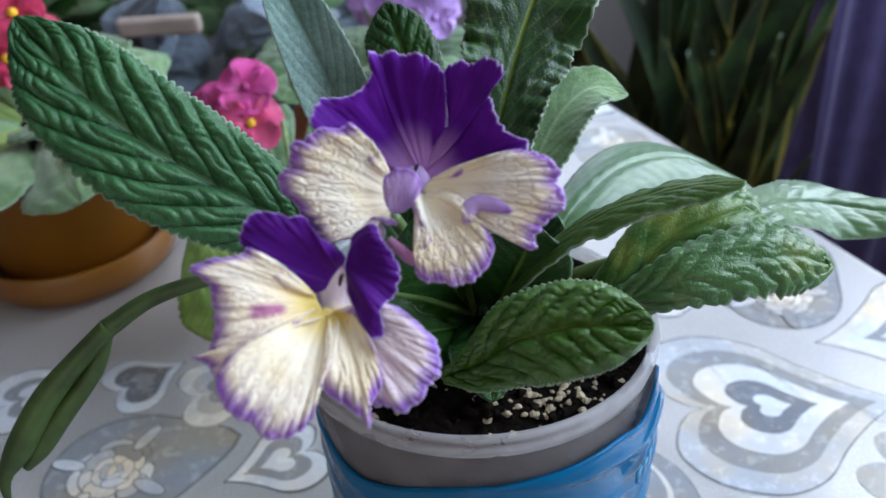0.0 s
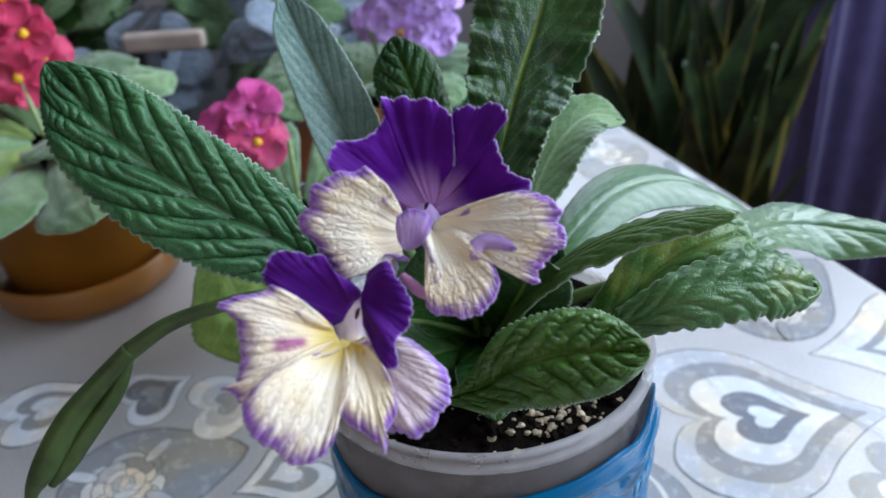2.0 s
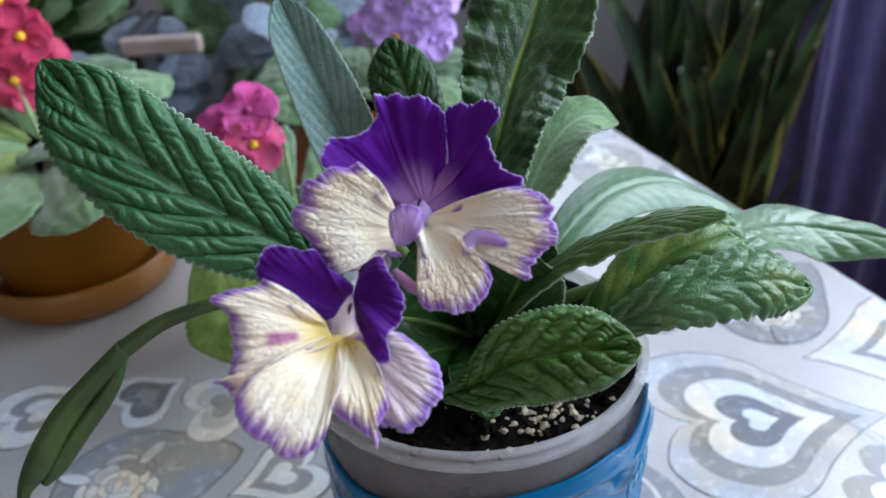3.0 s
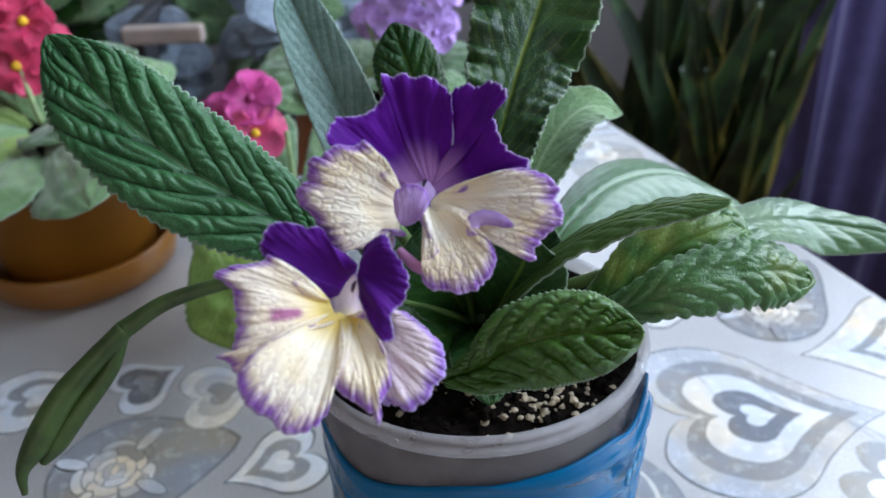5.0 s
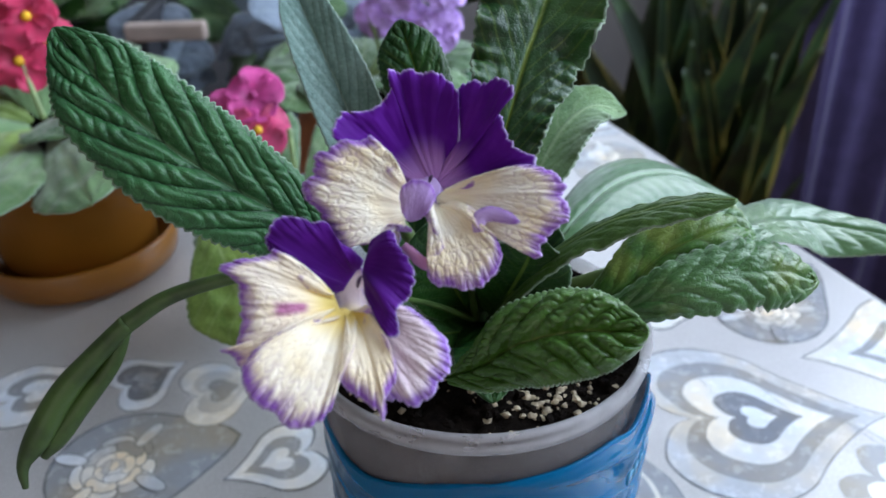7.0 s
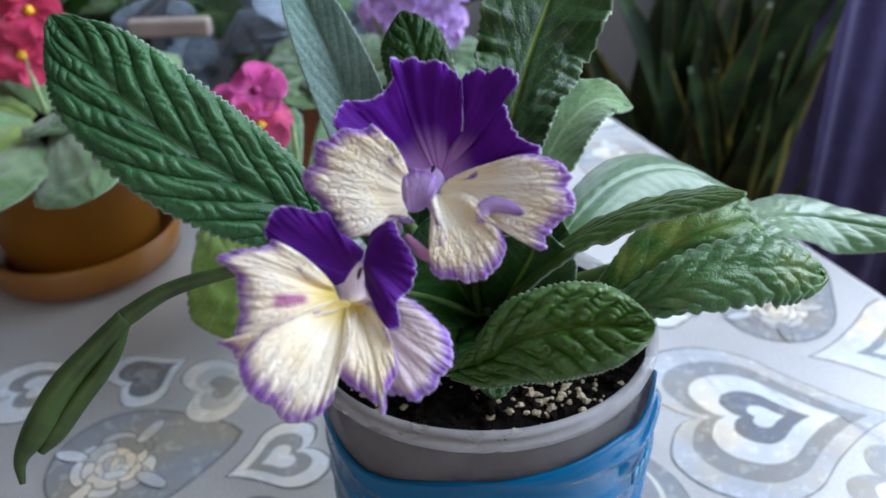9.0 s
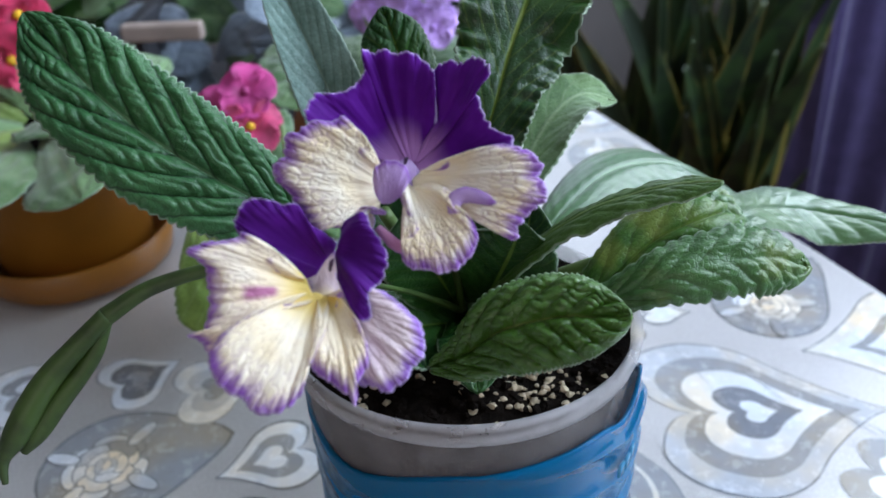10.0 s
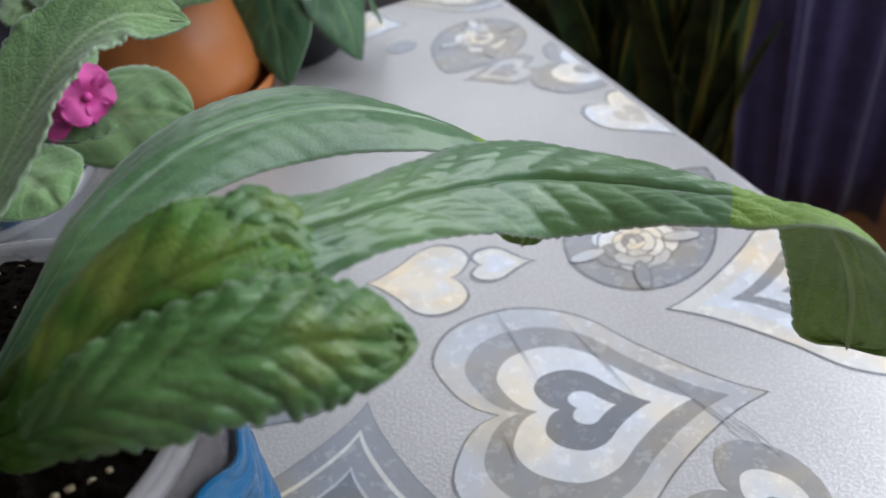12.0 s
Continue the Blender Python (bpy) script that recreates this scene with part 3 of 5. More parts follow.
crease((0.1011, 0.1204), (0.1133, 0.085))
crease((0.1233, 0.1149), (0.1462, 0.067))
crease((0.1513, 0.0856), (0.1779, 0.0444))
crease((0.0987, 0.0682), (0.1038, 0.046))
crease((0.1661, 0.0681), (0.1854, 0.0392))

# ---- pot, sleeve, soil ----
TILT_X, TILT_Y = -0.006, -0.062
RIM = 0.1150


def clear_plastic(name, colour, rough, alpha, gloss=0.5, mottle=0.0):
    m = Nodes(name)
    m.set(Base_Color=colour, Roughness=m.smooth(m.noise(60, 3), 0.3, 0.7, rough * 0.7, rough * 1.3), Alpha=m.smooth(m.noise(130, 5, 0.6), 0.3, 0.7, alpha * (1 - mottle), alpha * (1 + mottle)), Specular_IOR_Level=gloss)
    m.bump(m.noise(90, 2), 0.1, 0.0005)
    return m.mat


CUP = clear_plastic("milky_plastic", (0.58, 0.54, 0.54), 0.30, 0.17, 0.5, 0.3)
CUP_RIM = clear_plastic("milky_plastic_rim", (0.72, 0.69, 0.71), 0.3, 0.34, 0.5, 0.08)
SLEEVE = clear_plastic("blue_bottle_plastic", (0.0, 0.135, 0.31), 0.06, 0.78, 0.22)
SOIL = plain("soil", (0.009, 0.0065, 0.005), 0.95, 0.5, 300, 0.8, 0.002, Specular_IOR_Level=0.06)
PERLITE = plain("perlite", (0.44, 0.36, 0.25), 0.9, 0.45, 300, 0.5, 0.0006)


def lean(r, z, a):
    return r, z + (TILT_X * math.cos(a) + TILT_Y * math.sin(a)) * r * max(0.0, z) / RIM


pot = thing("flower_pot", "milky translucent plastic pot filled with dark soil", "pot")
lathe("wall", [(0.033, 0.004), (0.0335, 0.002), (0.036, 0.002), (0.040, 0.04), (0.0458, 0.085), (0.0485, RIM - 0.012), (0.0489, RIM - 0.005), (0.0480, RIM - 0.005), (0.0450, 0.083), (0.039, 0.04), (0.035, 0.006), (0.0, 0.006)], CUP, pot, 96, shape=lean)
lathe("rim", [(0.0480, RIM - 0.0065), (0.0497, RIM - 0.0060), (0.0504, RIM - 0.0035), (0.0505, RIM - 0.001), (0.0500, RIM), (0.0486, RIM + 0.0003), (0.0477, RIM - 0.0008), (0.0471, RIM - 0.005), (0.0480, RIM - 0.0065)], CUP_RIM, pot, 96, shape=lean)


def soil_surface():
    nr, na = 30, 90
    verts, faces = [(0, 0, RIM - 0.001)], []
    for i in range(1, nr + 1):
        r = 0.0474 * i / nr
        for j in range(na):
            a = 2 * math.pi * j / na
            x, y = r * math.cos(a), r * math.sin(a)
            z = RIM - 0.0035 + 0.0025 * (1 - (r / 0.046) ** 2) + 0.0022 * noise.noise(Vector((x * 120, y * 120, 1))) + 0.0012 * noise.noise(Vector((x * 420, y * 420, 5)))
            verts.append((x, y, z + TILT_Y * y + TILT_X * x))
    for j in range(na):
        faces.append((0, 1 + j, 1 + (j + 1) % na))
    for i in range(nr - 1):
        for j in range(na):
            p, q = 1 + i * na + j, 1 + i * na + (j + 1) % na
            faces.append((p, p + na, q + na, q))
    base = len(verts)
    verts.append((0, 0, 0.012))
    ring = 1 + (nr - 1) * na
    low = len(verts)
    for zz, rr in ((0.085, 0.0428), (0.04, 0.0388), (0.012, 0.0345)):
        for j in range(na):
            a = 2 * math.pi * j / na
            verts.append((rr * math.cos(a), rr * math.sin(a), zz))
    prev = ring
    for k in range(3):
        cur = low + k * na
        for j in range(na):
            faces.append((prev + j, cur + j, cur + (j + 1) % na, prev + (j + 1) % na))
        prev = cur
    for j in range(na):
        faces.append((prev + j, base, prev + (j + 1) % na))
    return tagged(mesh_object("potting_soil", verts, faces, SOIL), "dark moist potting soil filling the pot", "soil", kind="stuff")


soil_surface()


def grains(name, count, mat, lo, hi, seed, label, spots=None):
    rng = np.random.default_rng(seed)
    verts, faces = [], []
    for i in range(count):
        if spots and rng.random() < 0.5:
            cx, cy, cr = spots[int(rng.integers(len(spots)))]
            x, y = rng.normal(cx, cr), rng.normal(cy, cr)
        else:
            r, a = 0.0455 * math.sqrt(rng.random()), rng.random() * 6.283
            x, y = r * math.cos(a), r * math.sin(a)
        if x * x + y * y > 0.0460 ** 2:
            continue
        s = rng.uniform(lo, hi)
        z = RIM - 0.0035 + 0.0025 * (1 - (x * x + y * y) / 0.046 ** 2) + 0.0022 * noise.noise(Vector((x * 120, y * 120, 1))) + TILT_Y * y + TILT_X * x + s * 0.35
        rot = Euler(rng.uniform(0, 6, 3)).to_matrix()
        b = len(verts)
        t = (1 + 5 ** 0.5) / 2
        for p in ((-1, t, 0), (1, t, 0), (-1, -t, 0), (1, -t, 0), (0, -1, t), (0, 1, t), (0, -1, -t), (0, 1, -t), (t, 0, -1), (t, 0, 1), (-t, 0, -1), (-t, 0, 1)):
            q = rot @ (Vector(p) * 0.53 * s * rng.uniform(0.65, 1.25))
            verts.append((x + q.x, y + q.y * 0.9, z + q.z * 0.7))
        for f in ((0, 11, 5), (0, 5, 1), (0, 1, 7), (0, 7, 10), (0, 10, 11), (1, 5, 9), (5, 11, 4), (11, 10, 2), (10, 7, 6), (7, 1, 8), (3, 9, 4), (3, 4, 2), (3, 2, 6), (3, 6, 8), (3, 8, 9), (4, 9, 5), (2, 4, 11), (6, 2, 10), (8, 6, 7), (9, 8, 1)):
            faces.append(tuple(b + k for k in f))
    return tagged(mesh_object(name, verts, faces, mat, smooth=False), label, "soil", kind="stuff")


grains("perlite_grains", 250, PERLITE, 0.0004, 0.0014, 3, "cream coloured perlite grains scattered on dark soil", [(0.012, -0.036, 0.006), (0.02, -0.03, 0.005), (-0.028, -0.03, 0.004)])
grains("soil_crumbs", 900, SOIL, 0.0005, 0.0017, 4, "small dark crumbs of potting soil")

PALE_BLUE = clear_plastic("pale_blue_plastic", (0.06, 0.30, 0.52), 0.3, 0.8)
sleeve = thing("cut_bottle", "glossy blue ribbed plastic bottle cut off as a pot sleeve", "bottle")


def sleeve_shape(r, z, a):
    """Slanting ribs all round, strongest towards the window, and a cut top that dips away from it."""
    deg = math.degrees(a)
    deg = deg - 360 if deg > 180 else deg
    ridge = (z + 0.012 * math.sin(a + 1.9)) / 0.0150
    side = 0.35 + 0.65 * math.exp(-((deg + 25) / 38) ** 2)
    rib = 0.0024 * (1 - abs(math.sin(ridge * math.pi))) ** 2.5 * side
    cut = 0.003 * math.exp(-((deg + 17) / 8) ** 2) - 0.004 * math.exp(-((deg + 34) / 9) ** 2) - 0.011 * math.exp(-((deg + 140) / 28) ** 2) - 0.012 / (1 + math.exp(-(deg + 4) / 4.0)) * (1 if deg < 60 else max(0.0, 1 - (deg - 60) / 60))
    flare = 0.0012 * math.exp(-((deg + 20) / 14) ** 2)
    tuck = 0.0022 / (1 + math.exp(-(deg - 6) / 4.0)) * max(0.0, 1 - abs(deg - 45) / 90)
    return r + (rib + flare * min(1.0, z / 0.05) if r > 0.046 else 0.0) - tuck, z * (1 + cut / 0.101)


prof = [(0.040, 0.0), (0.0470, 0.001)] + [(0.0478 + 0.0008 * i / 60, 0.004 + i * 0.097 / 60) for i in range(61)] + [(0.0470 + 0.0006 * (24 - i) / 24, 0.101 - i * 0.095 / 24) for i in range(25)] + [(0.0, 0.004)]
sleeve.location = (0.0015, 0.0, 0.0)
lathe("wall", prof, SLEEVE, sleeve, 160, shape=sleeve_shape)


def sleeve_bar(a0, a1, z0, z1):
    verts = [(0.0512 * math.cos(radians(a)), 0.0512 * math.sin(radians(a)), z) for z in (z0, z1) for a in (a0, (a0 + a1) / 2, a1)]
    ob = mesh_object("embossed_mark", verts, [(0, 1, 4, 3), (1, 2, 5, 4)], PALE_BLUE, None, sleeve)
    so = ob.modifiers.new("thickness", "SOLIDIFY")
    so.thickness = 0.0006
    return ob


for k in range(3):
    sleeve_bar(-40 + 4.2 * k, -37 + 4.2 * k, 0.080, 0.0845)

# ---- the streptocarpus ----
plant = thing("streptocarpus", "streptocarpus plant with crinkled green leaves and violet and cream flowers", "plant")
FRONT_WARD = (0.0, -0.75, 0.66)

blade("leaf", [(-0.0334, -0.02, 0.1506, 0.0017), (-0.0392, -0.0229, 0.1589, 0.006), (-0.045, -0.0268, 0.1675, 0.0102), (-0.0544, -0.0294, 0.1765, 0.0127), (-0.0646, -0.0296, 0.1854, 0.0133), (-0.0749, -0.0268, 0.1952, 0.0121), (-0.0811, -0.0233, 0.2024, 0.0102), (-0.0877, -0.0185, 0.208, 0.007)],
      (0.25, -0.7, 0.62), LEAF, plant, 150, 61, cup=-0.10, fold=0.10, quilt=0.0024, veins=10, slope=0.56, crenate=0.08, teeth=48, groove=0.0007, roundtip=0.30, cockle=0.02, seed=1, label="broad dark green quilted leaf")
blade("leaf", [(0.001, -0.0051, 0.1183, 0.0016), (0.0034, 0.0044, 0.1348, 0.0066), (0.0067, 0.0137, 0.1565, 0.0100), (0.0117, 0.022, 0.1711, 0.0118), (0.0165, 0.0308, 0.183, 0.0150), (0.0230, 0.0416, 0.196, 0.0168), (0.0275, 0.0543, 0.2101, 0.0160)],
      (-0.1, -0.85, 0.4), LEAF_UPRIGHT, plant, 150, 51, cup=0.05, fold=0.20, ruffle=0.30, waves=9, quilt=0.0004, veins=15, crenate=0.07, teeth=50, groove=0.0009, roundtip=0.12, cockle=0.05, wild=0.40, frill=0.16, seed=2, label="upright dark green leaf with wavy edges")
blade("leaf", [(-0.0157, 0.0145, 0.121, 0.0017), (-0.0234, 0.0222, 0.1365, 0.0059), (-0.0308, 0.0315, 0.1546, 0.0092), (-0.0384, 0.0426, 0.1717, 0.0097), (-0.0471, 0.0556, 0.1882, 0.0076), (-0.0521, 0.0642, 0.1977, 0.0042)],
      (0.1, -0.8, 0.5), LEAF_SHEEN, plant, 110, 35, cup=0.1, fold=0.45, quilt=0.0007, veins=14, crenate=0.05, teeth=40, groove=0.0006, roundtip=0.2, seed=3, label="green upright leaf with painted bluish sheen, folded along its midrib")
blade("leaf", [(-0.0069, 0.0131, 0.1335, 0.0023), (-0.0099, 0.022, 0.1583, 0.0072), (-0.0132, 0.0297, 0.1739, 0.0095), (-0.0166, 0.0347, 0.1853, 0.0088), (-0.019, 0.0384, 0.1909, 0.0055)],
      (0.05, -0.7, 0.7), LEAF_DARK, plant, 110, 45, cup=-0.3, quilt=0.0021, veins=9, crenate=0.06, teeth=26, groove=0.0007, roundtip=0.35, seed=4)
blade("leaf", [(0.0076, 0.0083, 0.1262, 0.0016), (0.016, 0.0215, 0.1391, 0.0053), (0.0241, 0.0354, 0.1495, 0.0103), (0.032, 0.0445, 0.1562, 0.0115), (0.0408, 0.0506, 0.1584, 0.0078), (0.0512, 0.053, 0.1547, 0.0022)],
      [(-0.3, -0.8, 0.5), (-0.4, -0.5, 0.7), (-0.2, -0.4, 0.9)], LEAF_GREY, plant, 100, 31, cup=0.25, ruffle=0.08, waves=5, quilt=0.0003, crenate=0.08, teeth=30, groove=-0.0005, roundtip=0.1, wild=0.2, seed=5, label="pale grey green leaf with a toothed edge")
# long leaves to the window side
blade("leaf", [(0.010, 0.004, 0.113, 0.0025), (0.022, 0.014, 0.125, 0.004), (0.031, 0.024, 0.132, 0.007), (0.045, 0.040, 0.135, 0.0095), (0.060, 0.053, 0.133, 0.011), (0.078, 0.063, 0.126, 0.011), (0.099, 0.075, 0.109, 0.011), (0.111, 0.087, 0.085, 0.0140), (0.112, 0.089, 0.058, 0.0125)],
      [(-0.5, -0.5, 0.7), (-0.2, -0.4, 0.9), (0.1, -0.3, 0.9), (0.3, -0.1, 0.9), (0.6, 0.7, 0.5), (0.3, 0.9, 0.3)], LEAF_LONG, plant, 130, 35, cup=-0.3, quilt=0.0004, veins=24, slope=0.14, crenate=0.03, teeth=40, groove=0.0009, roundtip=0.18, cockle=0.03, seed=6, under=[(0.74, LEAF_OLIVE)], label="long arching leaf with its tip hanging down")
curly = blade("leaf", [(0.012, -0.004, 0.113, 0.004), (0.032, -0.016, 0.129, 0.0065), (0.049, -0.010, 0.142, 0.0098), (0.064, -0.006, 0.1465, 0.0108), (0.077, 0.005, 0.1415, 0.0070), (0.092, 0.022, 0.132, 0.0085), (0.108, 0.034, 0.124, 0.0108), (0.125, 0.036, 0.119, 0.0100), (0.142, 0.031, 0.1175, 0.0085), (0.1545, 0.027, 0.1160, 0.0085), (0.1665, 0.027, 0.1095, 0.0100), (0.1805, 0.036, 0.0820, 0.0125), (0.1880, 0.042, 0.0530, 0.0118)],
      [(0.0, -0.6, 0.8), (0.0, -0.6, 0.8), (0.1, -0.5, 0.85), (0.1, -0.4, 0.9), (0.2, -0.2, 0.9), (0.3, 0.2, 0.9), (0.7, 0.7, 0.4), (0.5, 0.9, 0.3)], LEAF_YELLOW, plant, 210, 45, cup=-0.30, fold=0.06, ruffle=0.05, waves=9, quilt=0.0009, veins=24, slope=0.14, crenate=0.06, teeth=80, groove=0.0012, roundtip=0.03, cockle=0.06, wild=0.15, frill=0.05, seed=8, under=[(0.31, LEAF_LONG), (0.70, LEAF_OLIVE)], label="longest leaf, mottled and crinkled, with a drooping tip")
blade("crinkled_lobe", [(0.036, -0.021, 0.132, 0.004), (0.051, -0.0225, 0.1402, 0.0074), (0.067, -0.0200, 0.1425, 0.0086), (0.079, -0.0170, 0.1400, 0.0082), (0.0885, -0.0135, 0.1345, 0.0056)],
      [(0.0, -0.75, 0.65), (0.05, -0.70, 0.72), (0.35, -0.62, 0.70)], LEAF_LOBE, curly, 90, 41, cup=-0.35, ruffle=0.10, waves=5, quilt=0.0012, veins=9, slope=0.4, crenate=0.12, teeth=17, roundtip=0.12, cockle=0.10, wild=0.25, frill=0.12, seed=12, label="crinkled bluish end of the leaf")
blade("curled_lobe", [(0.058, -0.004, 0.141, 0.003), (0.0625, -0.001, 0.1465, 0.0055), (0.068, 0.000, 0.1470, 0.0078), (0.0735, -0.002, 0.1420, 0.0078), (0.0755, -0.006, 0.135, 0.0048)],
      [(-0.4, -0.5, 0.8), (0.1, -0.4, 0.9), (0.7, -0.5, 0.5), (0.8, -0.6, -0.1)], LEAF_LOBE, curly, 70, 35, cup=-0.45, ruffle=0.10, quilt=0.0013, veins=9, slope=0.4, crenate=0.08, teeth=16, roundtip=0.3, cockle=0.15, seed=11, label="upturned crinkled lobe of the leaf")
blade("leaf", [(0.0044, -0.0123, 0.1237, 0.0031), (0.0145, -0.0160, 0.1422, 0.0056), (0.0262, -0.0216, 0.1562, 0.0070), (0.0376, -0.0269, 0.1648, 0.0068), (0.0470, -0.0320, 0.1700, 0.0050), (0.0546, -0.0360, 0.1722, 0.0020)],
      [(-0.72, 0.1, 0.70), (-0.56, 0.22, 0.80), (-0.50, 0.20, 0.84)], LEAF_BROAD, plant, 110, 41, cup=-0.22, ruffle=0.10, waves=7, quilt=0.0004, veins=10, crenate=0.07, teeth=40, groove=-0.0005, roundtip=0.15, cockle=0.05, seed=9, label="broad smooth olive leaf with a rippled margin")
blade("leaf", [(-0.007, -0.0446, 0.1328, 0.0018), (-0.0007, -0.0494, 0.1401, 0.006), (0.0068, -0.0531, 0.1491, 0.0093), (0.0163, -0.0559, 0.154, 0.0097), (0.0243, -0.0583, 0.1558, 0.0081), (0.0316, -0.0595, 0.1558, 0.0054)],
      (-0.05, -0.62, 0.78), LEAF_FRONT, plant, 120, 49, cup=-0.22, quilt=0.0024, veins=9, slope=0.45, crenate=0.08, teeth=40, groove=0.0008, roundtip=0.30, cockle=0.08, seed=10, label="small glossy oval leaf lying over the rim")
# inner leaves round the crown
for k, (ctrl, face) in enumerate((
    ([(0.0, -0.004, 0.114, 0.003), (-0.012, -0.018, 0.124, 0.010), (-0.020, -0.030, 0.130, 0.012), (-0.026, -0.038, 0.128, 0.006)], (0.1, -0.6, 0.8)),
    ([(0.0, 0.0, 0.114, 0.003), (-0.006, -0.012, 0.135, 0.010), (-0.010, -0.018, 0.150, 0.012), (-0.012, -0.020, 0.160, 0.006)], (0.2, -0.9, 0.3)),
    ([(0.004, 0.0, 0.114, 0.003), (0.008, -0.012, 0.132, 0.010), (0.012, -0.018, 0.146, 0.012), (0.014, -0.020, 0.156, 0.005)], (-0.1, -0.9, 0.3)),
    ([(0.006, 0.006, 0.114, 0.003), (0.014, 0.002, 0.128, 0.007), (0.018, 0.003, 0.138, 0.008), (0.020, 0.006, 0.146, 0.004)], (-0.3, -0.9, 0.3)),
    ([(-0.006, 0.006, 0.114, 0.003), (-0.020, 0.010, 0.138, 0.011), (-0.028, 0.014, 0.156, 0.012), (-0.032, 0.016, 0.170, 0.005)], (0.3, -0.9, 0.3)),
    ([(0.0, 0.0, 0.114, 0.003), (0.002, -0.020, 0.122, 0.008), (0.002, -0.032, 0.126, 0.009), (0.002, -0.042, 0.122, 0.004)], (0.0, -0.5, 0.9)),
)):
    blade("leaf", ctrl, face, LEAF_DARK, plant, 60, 25, cup=0.15, ruffle=0.10, waves=4, quilt=0.0007, veins=8, crenate=0.06, teeth=26, groove=0.0006, roundtip=0.3, seed=20 + k)

for ctrl in (
    [(0.004, -0.006, 0.111, 0.0022), (0.010, -0.020, 0.119, 0.0018), (0.013, -0.036, 0.126, 0.0016)],
    [(0.010, 0.004, 0.110, 0.0022), (0.022, 0.002, 0.122, 0.0020), (0.036, -0.006, 0.134, 0.0018)],
    [(-0.004, 0.004, 0.110, 0.0022), (-0.012, 0.004, 0.130, 0.0020), (-0.020, -0.002, 0.150, 0.0018)],
    [(0.002, 0.008, 0.110, 0.0022), (0.006, 0.014, 0.125, 0.0020), (0.008, 0.018, 0.142, 0.0018)],
):
    tube("petiole", ctrl, STEM_MID, plant, 20, 10)

# drooping flower stalk with two seed pods
tube("stalk", [(-0.0123, -0.0128, 0.1249, 0.0015), (-0.0349, -0.0147, 0.1403, 0.0017), (-0.0525, -0.0173, 0.1455, 0.0018), (-0.0639, -0.018, 0.1444, 0.0018), (-0.0782, -0.0202, 0.141, 0.0021), (-0.0891, -0.0237, 0.1356, 0.0025)], STEM, plant, 50)
tube("seed_pod", [(-0.0886, -0.0235, 0.136, 0.0025), (-0.0972, -0.0279, 0.1291, 0.0028), (-0.1053, -0.0327, 0.1217, 0.0034), (-0.1121, -0.0387, 0.1124, 0.0034), (-0.116, -0.0425, 0.1066, 0.0017), (-0.1157, -0.0457, 0.1016, 0.0007)], STEM, plant, 50, label="long green twisted seed pod")
tube("seed_pod", [(-0.0903, -0.0216, 0.1333, 0.0017), (-0.0943, -0.0268, 0.1253, 0.0022), (-0.1033, -0.0329, 0.1159, 0.0027), (-0.1086, -0.0367, 0.11, 0.0026), (-0.1124, -0.0393, 0.1059, 0.0011)], STEM, plant, 50, label="long green twisted seed pod")


def petal(ctrl, mat, parent, face=FRONT_WARD, **kw):
    opt = dict(n=90, m=61, cup=0.12, ruffle=0.16, waves=6, crenate=0.05, teeth=22, roundtip=0.3, thick=0.0005, cockle=0.07, wild=0.2, frill=0.16)
    opt.update(kw)
    return blade("petal", ctrl, face, mat, parent, **opt)


